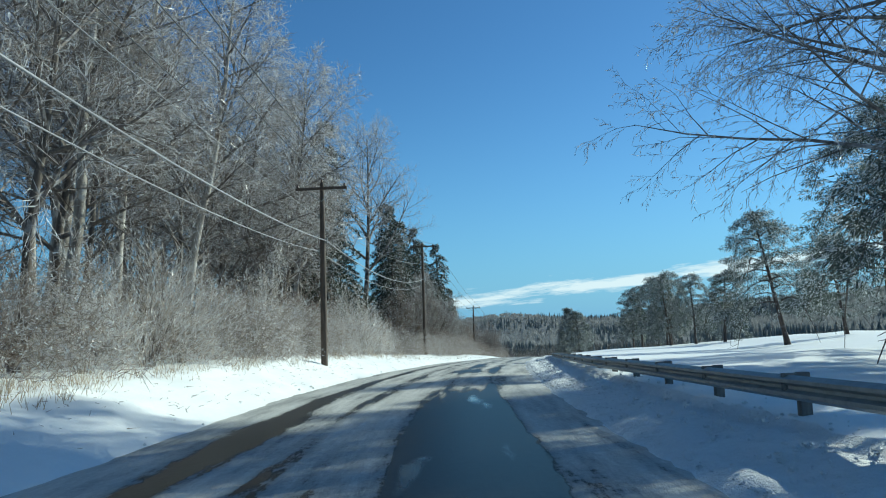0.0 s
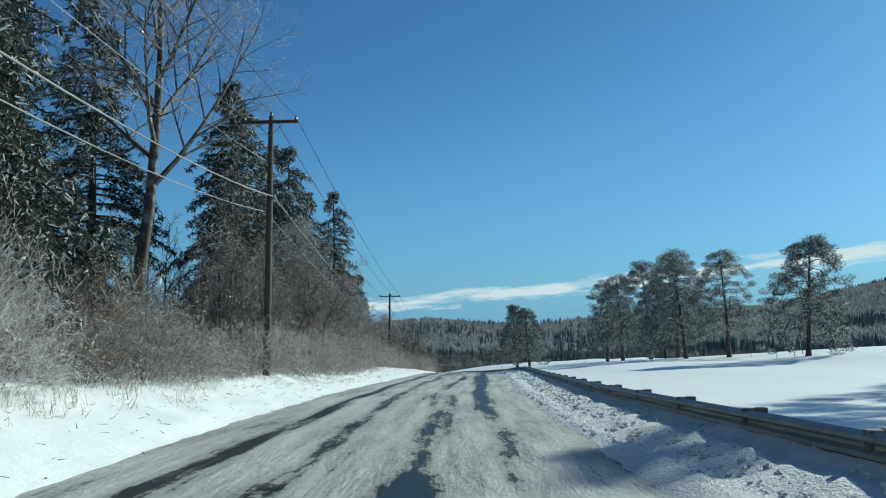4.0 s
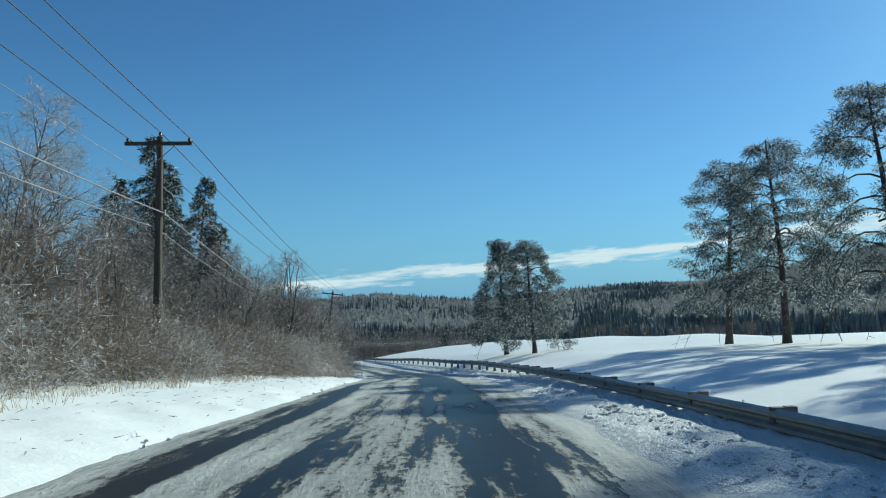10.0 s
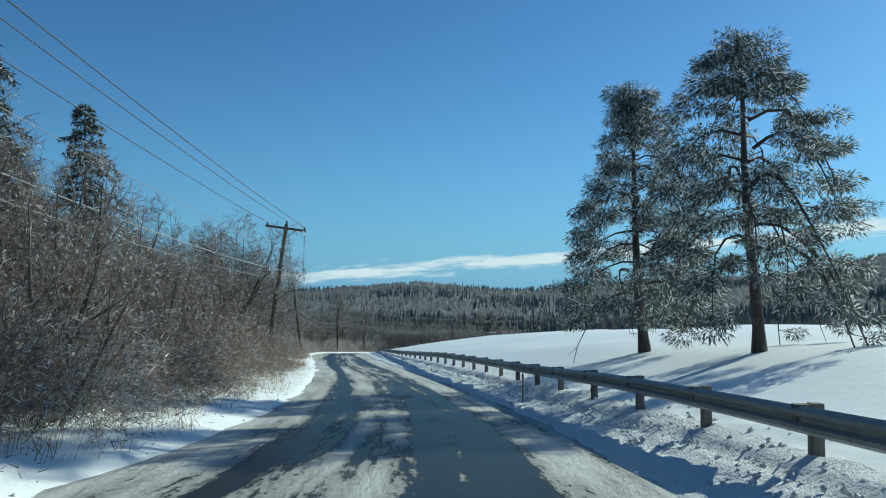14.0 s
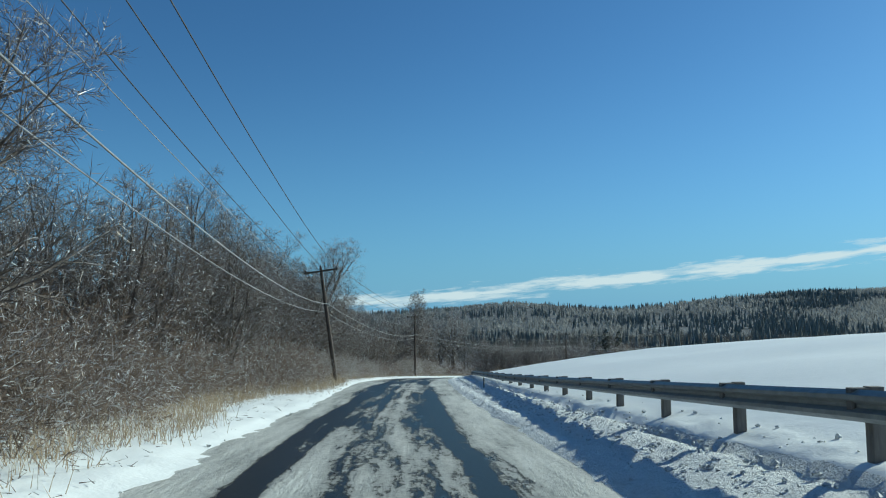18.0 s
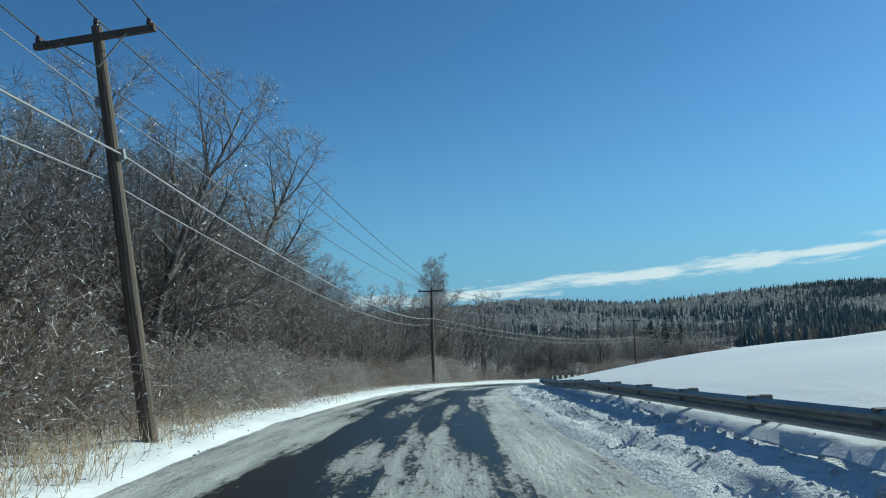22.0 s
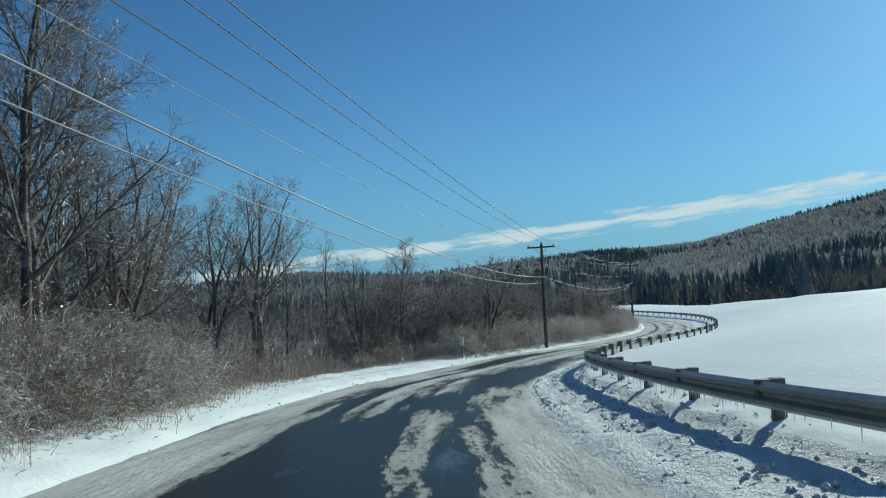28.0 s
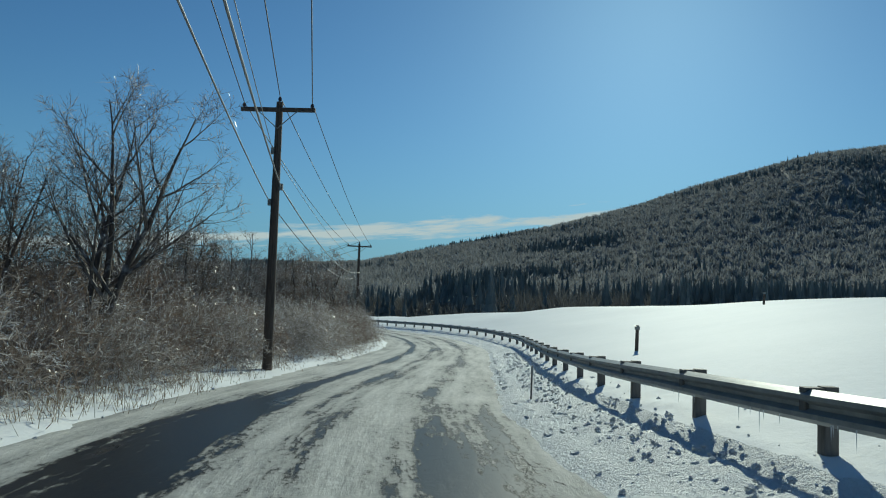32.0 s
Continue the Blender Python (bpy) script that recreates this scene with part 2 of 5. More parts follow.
def road_material():
    m = Mat("snowy_road", 0.6, 0, 0.5)
    uv = m.coord("UV")
    sep = m.t.nodes.new("ShaderNodeSeparateXYZ")
    m.put(uv, sep.inputs[0])
    u, v = sep.outputs[0], sep.outputs[1]
    wob = m.math("MULTIPLY", m.math("SUBTRACT", m.noise(m.scaled(uv, (0.15, 0.05, 1)), 1.0, 2), 0.5), 1.1)
    uw = m.math("ADD", u, wob)
    drift = m.math("MULTIPLY", m.ramp(v, 188, 212), 1.05)

    def track(at, wide, amp):
        x = m.math("DIVIDE", m.math("SUBTRACT", m.math("SUBTRACT", uw, drift) if at < -1 else uw, at), wide)
        return m.math("DIVIDE", amp, m.math("ADD", 1.0, m.math("MULTIPLY", m.math("MULTIPLY", x, x), m.math("MULTIPLY", x, x))))

    def worn_or_shaded(u0, v0, ru, rv, amp):
        """A stretch of bare road: snow gone, and at two spots tree shade put in."""
        x = m.math("DIVIDE", m.math("SUBTRACT", u, u0), ru)
        y = m.math("DIVIDE", m.math("SUBTRACT", v, v0), rv)
        r = m.math("ADD", m.math("MULTIPLY", m.math("MULTIPLY", x, x), m.math("MULTIPLY", x, x)), m.math("MULTIPLY", y, y))
        return m.math("DIVIDE", amp, m.math("ADD", 1.0, m.math("MULTIPLY", r, r)))
    tr = m.math("ADD", m.math("ADD", track(-3.15, 0.19, 0.62), track(-1.9, 0.17, 0.36)),
                m.math("ADD", track(-0.45, 0.17, 0.28), track(0.95, 0.24, 0.38)))
    for spot in SPOTS:
        tr = m.math("ADD", tr, worn_or_shaded(*spot))
    patch = m.noise(m.scaled(uv, (0.55, 0.07, 1), (3.1, 7.7, 0)), 1.0, 3, 0.55)
    streak = m.noise(m.scaled(uv, (2.6, 0.20, 1)), 1.0, 4, 0.6)
    blotch = m.noise(m.scaled(uv, (1.0, 0.24, 1), (9.2, 1.3, 0)), 1.0, 5, 0.6)
    fine = m.noise(m.scaled(uv, (8.0, 1.5, 1)), 1.0, 5, 0.7)
    ragged = m.noise(m.scaled(uv, (11.0, 6.0, 1)), 1.0, 5, 0.78)
    n = m.math("ADD", m.math("ADD", m.math("ADD", m.math("MULTIPLY", patch, 0.13), m.math("MULTIPLY", blotch, 0.20)), m.math("MULTIPLY", streak, 0.30)),
               m.math("ADD", m.math("MULTIPLY", fine, 0.21), m.math("MULTIPLY", ragged, 0.17)))
    k = m.math("ADD", tr, m.math("MULTIPLY", m.math("SUBTRACT", n, 0.5), 5.0))
    bare = m.ramp(k, 0.39, 0.50)
    slush = m.math("MULTIPLY", m.ramp(k, -0.14, 0.39), 0.85)
    grit = m.noise(uv, 26.0, 4, 0.7)
    snowc = m.mix(m.ramp(fine, 0.3, 0.7), (0.50, 0.50, 0.46), (0.74, 0.735, 0.69))
    snowc = m.mix(m.math("MULTIPLY", m.ramp(grit, 0.45, 0.75), 0.4), snowc, (0.36, 0.36, 0.34))
    snowc = m.mix(slush, snowc, (0.24, 0.245, 0.235))
    tar = m.mix(grit, (0.008, 0.009, 0.010), (0.028, 0.029, 0.030))
    m.base(m.mix(bare, snowc, tar))
    pool = m.math("MULTIPLY", bare, m.ramp(m.math("ADD", m.math("ADD", patch, m.math("MULTIPLY", blotch, 0.5)), m.math("MULTIPLY", k, 0.03)), 0.95, 1.04))
    m.set("Roughness", m.math("SUBTRACT", m.math("SUBTRACT", 0.78, m.math("MULTIPLY", bare, 0.42)), m.math("MULTIPLY", pool, 0.28)))
    m.set("Specular IOR Level", m.math("ADD", m.math("SUBTRACT", 0.16, m.math("MULTIPLY", bare, 0.06)), m.math("MULTIPLY", pool, 0.16)))
    relief = m.math("SUBTRACT", 1.0, m.math("MULTIPLY", bare, 0.88))
    m.bump(m.math("ADD", relief, m.math("MULTIPLY", relief, m.math("ADD", m.math("MULTIPLY", fine, 0.9), m.math("MULTIPLY", ragged, 0.9)))), 0.8, 0.04)
    return m.m


def bark_material(name, dark, light, frost):
    m = Mat(name, 0.75, 0, 0.4)
    c = m.coord()
    n = m.noise(m.scaled(c, (6, 6, 1.2)), 1.0, 5, 0.7)
    f = m.noise(c, 2.3, 4, 0.6)
    col = m.mix(m.ramp(n, 0.3, 0.7), dark, light)
    m.base(m.mix(m.math("MULTIPLY", m.ramp(f, 0.52, 0.66), frost), col, (0.62, 0.64, 0.66)))
    m.bump(n, 0.7, 0.03)
    return m.m


def twig_material(name, a, b, ice, frosty=0.3, coat=1.0):
    """Thin branches in a clear coat of ice."""
    m = Mat(name, 0.6, 0, 0.4)
    r = m.random(True)
    o = m.random()
    c = m.mix(r, a, b)
    c = m.mix(m.math("MULTIPLY", m.ramp(r, 1.0 - frosty, 1.0 - frosty + 0.02), 0.8), c, (0.66, 0.67, 0.69))
    c = m.mix(m.math("MULTIPLY", o, 0.35), c, (0.085, 0.065, 0.05))
    m.base(c)
    m.thin(c, 0.12 + 0.35 * ice)
    m.set("Coat Weight", ice * coat)
    m.set("Coat Roughness", 0.28)
    m.set("Coat IOR", 1.31)
    return m.m


def needle_material(name, a, b, frosty):
    m = Mat(name, 0.75, 0, 0.25)
    r = m.random(True)
    c = m.mix(r, a, b)
    c = m.mix(m.math("MULTIPLY", m.ramp(r, 1.0 - frosty, 1.0 - frosty + 0.02), 0.85), c, (0.74, 0.77, 0.79))
    m.base(c)
    m.thin(c, 0.45)
    m.set("Coat Weight", 0.1)
    m.set("Coat Roughness", 0.5)
    return m.m


def bead_material():
    m = Mat("bead_of_ice", 0.25, 0, 0.5)
    c = m.mix(m.random(True), (0.62, 0.66, 0.68), (0.90, 0.92, 0.93))
    m.base(c)
    m.thin(c, 0.5)
    return m.m


# whitish beads: the sparkle of iced twigs is put into their colour
ICEBEAD = bead_material()
SNOW = snow_material()
PLOWED = plowed_snow_material()
ROAD = road_material()
BARK = bark_material("grey_bark", (0.045, 0.036, 0.030), (0.13, 0.11, 0.095), 0.35)
PALE = bark_material("pale_bark", (0.12, 0.10, 0.085), (0.42, 0.39, 0.35), 0.5)
PINEBARK = bark_material("pine_bark", (0.040, 0.030, 0.026), (0.10, 0.078, 0.065), 0.15)
LIMB = bark_material("iced_limb", (0.060, 0.049, 0.042), (0.21, 0.18, 0.16), 0.35)
# darker copy of the hill wood; the near band's shade is in its colour
HILLTHICKET = twig_material("dimmed_thicket", (0.10, 0.105, 0.102), (0.165, 0.17, 0.165), 0.5, 0.0, 0.0)
# pale for frost, and with distance haze put into the colour
HILLTWIG = twig_material("frosted_hazed_hill_wood", (0.27, 0.28, 0.275), (0.44, 0.45, 0.44), 0.7, 0.0, 0.0)
ICETWIG = twig_material("frosted_twig", (0.20, 0.165, 0.145), (0.52, 0.47, 0.43), 0.9, 0.5)
TWIG = twig_material("iced_twig", (0.070, 0.054, 0.046), (0.25, 0.205, 0.18), 0.9, 0.2)
BRUSH = twig_material("iced_brush", (0.115, 0.082, 0.064), (0.35, 0.265, 0.21), 0.85, 0.22)
# needles paled and blued: the haze of distance is put into their colour
HILLNEEDLE = needle_material("hazed_far_needle", (0.14, 0.168, 0.168), (0.25, 0.28, 0.28), 0.0)
FROST = twig_material("frosted_brush", (0.36, 0.31, 0.265), (0.68, 0.63, 0.57), 0.9, 0.5)
MOUND = twig_material("iced_bramble", (0.19, 0.155, 0.13), (0.46, 0.40, 0.355), 0.9, 0.35)
GRASS = twig_material("dry_grass", (0.28, 0.20, 0.115), (0.50, 0.39, 0.25), 0.3, 0.12)
NEEDLE = needle_material("spruce_needle", (0.026, 0.037, 0.030), (0.080, 0.098, 0.078), 0.17)
PINE = needle_material("pine_needle", (0.045, 0.062, 0.055), (0.150, 0.178, 0.158), 0.24)


def simple(name, a, b, rough, scale=8.0, metal=0.0, stretch=(1, 1, 1), bump=0.3):
    m = Mat(name, rough, metal)
    n = m.noise(m.scaled(m.coord(), stretch), scale, 5, 0.65)
    m.base(m.mix(m.ramp(n, 0.32, 0.68), a, b))
    m.bump(n, bump, 0.02)
    return m.m


POLEWOOD = simple("weathered_pole_wood", (0.045, 0.034, 0.027), (0.115, 0.088, 0.070), 0.8, 2.0, 0, (14, 14, 0.8), 0.6)
STEEL = simple("weathered_steel", (0.17, 0.185, 0.18), (0.27, 0.285, 0.275), 0.5, 5.0, 0.25, (1, 1, 1), 0.2)
POSTSTEEL = simple("post_timber", (0.085, 0.080, 0.072), (0.19, 0.18, 0.165), 0.75, 9.0, 0, (1, 1, 0.2), 0.4)
WIRE = simple("dark_wire", (0.030, 0.030, 0.034), (0.055, 0.057, 0.062), 0.6, 0.5, 0, (1, 1, 1), 0.0)
ICEWIRE = simple("ice_coated_cable", (0.17, 0.175, 0.18), (0.33, 0.34, 0.35), 0.55, 0.3, 0, (1, 1, 1), 0.0)
ICE = simple("clear_ice", (0.55, 0.60, 0.64), (0.78, 0.82, 0.85), 0.15, 6.0)
CERAMIC = simple("brown_ceramic", (0.05, 0.03, 0.025), (0.09, 0.06, 0.05), 0.25)
PLASTIC = simple("orange_brown_post", (0.20, 0.12, 0.07), (0.32, 0.20, 0.12), 0.6)
BOXGREY = simple("grey_painted_metal", (0.35, 0.37, 0.37), (0.48, 0.50, 0.50), 0.5)

# ---- mesh building ----


class Build:
    """Collects vertices and faces for one mesh."""

    def __init__(self):
        self.v, self.f = [], []

    def tube(self, pts, radii, sides=4, cap=False):
        base = len(self.v)
        n = len(pts)
        for i in range(n):
            a, b = pts[max(i - 1, 0)], pts[min(i + 1, n - 1)]
            d = (b - a)
            if d.length < 1e-6:
                d = Vector((0, 0, 1))
            d.normalize()
            u = d.orthogonal().normalized()
            w = d.cross(u)
            for k in range(sides):
                an = 2 * math.pi * k / sides
                self.v.append(pts[i] + (u * math.cos(an) + w * math.sin(an)) * radii[i])
        for i in range(n - 1):
            for k in range(sides):
                q = (k + 1) % sides
                self.f.append((base + i * sides + k, base + i * sides + q, base + (i + 1) * sides + q, base + (i + 1) * sides + k))
        if cap:
            self.f.append(tuple(base + (n - 1) * sides + k for k in range(sides)))
            self.f.append(tuple(base + k for k in reversed(range(sides))))

    def spike(self, p, d, w):
        """A thin three-sided twig from p along d."""
        base = len(self.v)
        u = d.orthogonal().normalized() * w
        t = d.cross(u).normalized() * w
        self.v += [p + u, p - u * 0.5 + t * 0.87, p - u * 0.5 - t * 0.87, p + d]
        self.f += [(base, base + 1, base + 3), (base + 1, base + 2, base + 3), (base + 2, base, base + 3)]

    def blade(self, p, d, side):
        base = len(self.v)
        self.v += [p - side, p + side, p + d]
        self.f.append((base, base + 1, base + 2))

    def sprig(self, p, d, w, rng):
        """A very thin flat twig, turned at random about its length."""
        self.blade(p, d, d.cross(rvec(rng)).normalized() * w)

    def box(self, m, x, y, z, bevel=0.0):
        base = len(self.v)
        if bevel <= 0:
            ring = [(-x, -y), (x, -y), (x, y), (-x, y)]
        else:
            b = bevel
            ring = [(-x + b, -y), (x - b, -y), (x, -y + b), (x, y - b), (x - b, y), (-x + b, y), (-x, y - b), (-x, -y + b)]
        k = len(ring)
        for zz in (-z, z):
            for a, c in ring:
                self.v.append(m @ Vector((a, c, zz)))
        for i in range(k):
            j = (i + 1) % k
            self.f.append((base + i, base + j, base + k + j, base + k + i))
        self.f.append(tuple(base + k + i for i in range(k)))
        self.f.append(tuple(base + i for i in reversed(range(k))))

    def mesh(self, name, mat, smooth=False):
        me = bpy.data.meshes.new(name)
        me.from_pydata([tuple(p) for p in self.v], [], self.f)
        me.materials.append(mat)
        if smooth:
            me.polygons.foreach_set("use_smooth", [True] * len(me.polygons))
        me.update()
        return me


def part(name, b, mat, parent, label="", smooth=False):
    ob = new(name, b if isinstance(b, bpy.types.Mesh) else b.mesh(name, mat, smooth))
    ob.parent = parent
    return tagged(ob, label)


def rvec(rng):
    return Vector((rng.gauss(0, 1), rng.gauss(0, 1), rng.gauss(0, 1))).normalized()


# ---- plan: road line ----
ROAD_POINTS = [
    (0.9, -60, 0.1),
    (0.3, -25, -0.7),
    (0.0, 0, -1.4),
    (0.33, 20, -1.87),
    (1.99, 40, -2.54),
    (4.41, 60, -3.38),
    (7.82, 80, -4.29),
    (11.24, 100, -5.19),
    (14.59, 120, -6.62),
    (17.35, 140, -8.38),
    (18.0, 155, -9.63),
    (17.54, 170, -10.7),
    (16.39, 190, -12.08),
    (15.49, 210, -13.39),
    (15.13, 230, -14.75),
    (15.96, 250, -16.37),
    (18.31, 265, -17.66),
    (23.24, 280, -19.02),
    (29.45, 291.75, -20.16),
    (36.0, 300.6, -20.75),
    (44.5, 309.4, -21.4),
    (52.5, 317.2, -21.85),
    (61, 326, -22.25),
    (69, 337, -22.6),
    (76, 350, -23.0),
    (82, 366, -23.5),
    (90, 395, -24.2),
    (108, 445, -25.0),
]


def catmull(P, step=0.5):
    P = np.array(P, float)
    Q = np.vstack([2 * P[0] - P[1], P, 2 * P[-1] - P[-2]])
    out = []
    for i in range(1, len(Q) - 2):
        p0, p1, p2, p3 = Q[i - 1:i + 3]
        m = max(2, int(np.linalg.norm(p2 - p1) / step))
        for k in range(m):
            u = k / m
            out.append(0.5 * (2 * p1 + (p2 - p0) * u + (2 * p0 - 5 * p1 + 4 * p2 - p3) * u * u + (3 * p1 - p0 - 3 * p2 + p3) * u ** 3))
    out.append(P[-1])
    return np.array(out)


LINE = catmull(ROAD_POINTS)
TAN = np.gradient(LINE, axis=0)
TAN[:, 2] = 0
TAN /= np.linalg.norm(TAN, axis=1)[:, None]
SS = np.concatenate([[0], np.cumsum(np.linalg.norm(np.diff(LINE[:, :2], axis=0), axis=1))])
S_END = SS[-1]


def on_line(s):
    p = [float(np.interp(s, SS, LINE[:, i])) for i in range(3)]
    t = Vector((float(np.interp(s, SS, TAN[:, 0])), float(np.interp(s, SS, TAN[:, 1])), 0)).normalized()
    return Vector(p), t, Vector((t.y, -t.x, 0))


def step(x, a, b):
    u = min(max((x - a) / (b - a), 0.0), 1.0)
    return u * u * (3 - 2 * u)


ROAD_L, ROAD_R = -3.75, 2.3
EDGE_L = ([60, 97, 104, 125, 132, 144, 151, 175, 200, 206, 235, 261, 284, 290, 332, 357, 361, 540], [-4.5, -4.6, -4.2, -4.8, -4.9, -4.8, -4.3, -4.0, -4.2, -3.9, -3.3, -3.3, -4.3, -4.0, -3.9, -4.3, -3.8, -3.4])
RAIL_D = ([60, 159, 195, 212, 250, 320, 380], [4.3, 4.36, 3.98, 3.85, 4.6, 4.3, 4.3])
RAIL_TOP = ([60, 86, 125, 153, 171, 189, 208, 237, 265, 291, 299, 326, 345, 380, 540], [0.92, 0.70, 0.57, 0.45, 0.55, 0.75, 1.07, 1.16, 0.88, 0.77, 0.64, 0.80, 1.03, 1.03, 1.0])
RAIL_BASE = ([60, 110, 130, 165, 190, 212, 240, 264, 272, 291, 302, 314, 345, 540], [0.26, 0.32, 0.26, 0.18, 0.26, 0.34, 0.38, 0.38, 0.42, 0.38, 0.32, 0.24, 0.34, 0.3])
BANK = ([60, 240, 262, 272, 300, 312, 540], [0.2, 0.15, 0.2, 0.3, 0.3, 0.2, 0.2])      # share of its height that the ploughed bank has at its front step
F10 = ([60, 119, 165, 195, 215, 260, 310, 340, 390, 430, 480, 540], [0.25, 0.3, 0.75, 1.2, 1.6, 1.3, 1.3, 1.5, 1.6, 1.4, 0.5, 0.3])
F20 = ([60, 119, 165, 195, 215, 260, 310, 340, 390, 430, 480, 540], [0.3, 0.4, 1.1, 1.8, 2.3, 2.5, 2.6, 3.1, 3.5, 3.0, 0.9, 0.2])
F35 = ([60, 144, 190, 226, 250, 284, 310, 338, 412, 445, 465, 540], [0.8, 2.0, 2.2, 2.9, 3.2, 3.3, 4.0, 4.8, 4.5, 3.3, 1.0, -1.5])
L7 = ([40, 91, 127, 160, 200, 235, 280, 340, 540], [0.5, 0.75, 0.6, 0.4, 0.25, 0.2, 0.05, 0.15, 0.1])
L25 = ([40, 127, 200, 250, 300, 360, 540], [1.8, 2.6, 1.4, 0.4, -0.8, -1.5, -2.5])


def ground_rel(s, d):
    """Height of the snow over the road's middle line, at s along and d to the right."""
    if d >= 0:
        f10, f20, f35 = np.interp(s, *F10), np.interp(s, *F20), np.interp(s, *F35)
        rd, rb = float(np.interp(s, *RAIL_D)), float(np.interp(s, *RAIL_BASE))
        b = float(np.interp(s, *BANK))
        return float(np.interp(d, [0, ROAD_R - 0.15, ROAD_R + 0.2, 3.02, 3.14, rd - 0.3, rd, 6.4, 10, 20, 35, 60],
                               [-0.12, -0.09, 0.0, 0.03, 0.04 + b * rb, 0.05 + 0.62 * rb, rb, 0.4 * f10 + 0.6 * rb, f10, f20, f35, f35 - 3.0]))
    l7, l25, le = np.interp(s, *L7), np.interp(s, *L25), float(np.interp(s, *EDGE_L))
    return float(np.interp(d, [-60, -25, -7.2, le - 1.4, le - 0.4, le + 0.1, 0],
                           [l25 - 2, l25, l7, 0.35 * l7 + 0.10, 0.06, -0.09, -0.12]))


def ground_at(s, d):
    p, t, n = on_line(s)
    q = p + n * d
    return Vector((q.x, q.y, p.z + ground_rel(s, d)))


# hill skyline: azimuth in degrees, elevation in degrees, seen from mid-road
SKYLINE = ([-180, -60, -20, -5, 5, 13, 19, 27, 34, 40, 43, 48, 54, 58, 66, 74, 100, 140, 180],
           [0.8, 0.5, 0.3, 0.3, 0.85, 0.6, 0.9, 1.6, 1.8, 3.1, 3.7, 4.7, 6.4, 7.7, 9.6, 10.4, 8.0, 2.5, 0.8])
HUB = Vector((18, 200, -10))


def fast_mesh(name, verts, faces, mat):
    me = bpy.data.meshes.new(name)
    me.from_pydata(verts, [], faces)
    me.materials.append(mat)
    me.polygons.foreach_set("use_smooth", [True] * len(me.polygons))
    me.update()
    return me


def build_ground():
    srow = np.concatenate([np.arange(0, 60, 2.0), np.arange(60, 400, 0.33), np.arange(400, S_END, 1.5)])
    dcol = np.concatenate([[-60, -45, -34, -25, -19, -15, -12, -10, -9], np.arange(-8.2, -3.2, 0.2), [-2.5, -1.0, 0.8, 1.7],
                           np.arange(2.0, 6.8, 0.16), [7.2, 8, 9, 10.5, 12, 14, 16, 18, 20, 23, 26, 30, 35, 40, 48, 60]])
    far = [(90, 0.25), (150, 0.55), (260, 0.85), (420, 1.0)]
    verts, faces = [], []
    nc = len(dcol) + 2 * len(far)
    lo = len(far)
    for s in srow:
        p, t, n = on_line(s)
        frac = s / S_END
        row = []
        for d in dcol:
            z = p.z + ground_rel(s, d)
            q = p + n * float(d)
            big = noise.noise(Vector((q.x * 0.08, q.y * 0.08, 3))) * 0.25 * step(abs(d), 6, 14)
            le = float(np.interp(s, *EDGE_L))
            if ROAD_R - 0.1 < d < 6.0:
                w = step(d, ROAD_R - 0.1, ROAD_R + 0.5) * (1 - step(d, 4.2, 5.8) * 0.8)
                lump = noise.noise(Vector((q.x * 1.3, q.y * 1.3, 0))) * 0.035 + noise.noise(Vector((q.x * 3.6, q.y * 3.6, 5))) * 0.055
                lump += abs(noise.noise(Vector((q.x * 8.0, q.y * 8.0, 9)))) * 0.07
                wind = 0.05 * math.exp(-((d - 2.75 - 0.3 * noise.noise(Vector((s * 0.15, 1, 1)))) / 0.25) ** 2)
                cut = -0.10 * math.exp(-((d - float(np.interp(s, *RAIL_D)) + 0.35 + 0.15 * noise.noise(Vector((s * 0.3, 6, 1)))) / 0.10) ** 2)
                z += w * (lump + wind + cut)
            elif -8.2 < d < le:
                w = step(-d, -le, -le + 0.4)
                z += w * (noise.noise(Vector((q.x * 0.9, q.y * 0.9, 2))) * 0.06 + noise.noise(Vector((q.x * 4.0, q.y * 4.0, 7))) * 0.035)
            if abs(d - ROAD_R) < 0.7 or abs(d - le) < 0.7:
                z += noise.noise(Vector((s * 0.35, d, 4))) * 0.05 + noise.noise(Vector((s * 1.7, d, 8))) * 0.04
            row.append((q.x, q.y, z + big))
        lft, rgt = row[0], row[-1]
        out = []
        for sign, (bx, by, bz) in ((-1, lft), (1, rgt)):
            a = math.atan2(t.x, t.y) * 0.3 + sign * radians(165 - 140 * frac)
            for r, k in far:
                zz = bz + (-30.0 - bz) * k
                out.append((bx + math.sin(a) * (r - 60), by + math.cos(a) * (r - 60), zz))
        left_far, right_far = out[:lo][::-1], out[lo:]
        verts += left_far + row + right_far
    m = len(srow)
    for i in range(m - 1):
        for j in range(nc - 1):
            a = i * nc + j
            faces.append((a, a + 1, a + nc + 1, a + nc))
    me = fast_mesh("ground", verts, faces, SNOW)
    me.materials.append(PLOWED)
    dmid = np.concatenate([np.full(lo, -99.0), dcol, np.full(lo, 99.0)])
    strip = [1 if ROAD_R - 0.3 < dmid[j] < 4.1 else 0 for j in range(nc - 1)]
    me.polygons.foreach_set("material_index", strip * (m - 1))
    tagged(new("ground", me), "snow-covered verge and rolling open field", "ground", kind="structure")


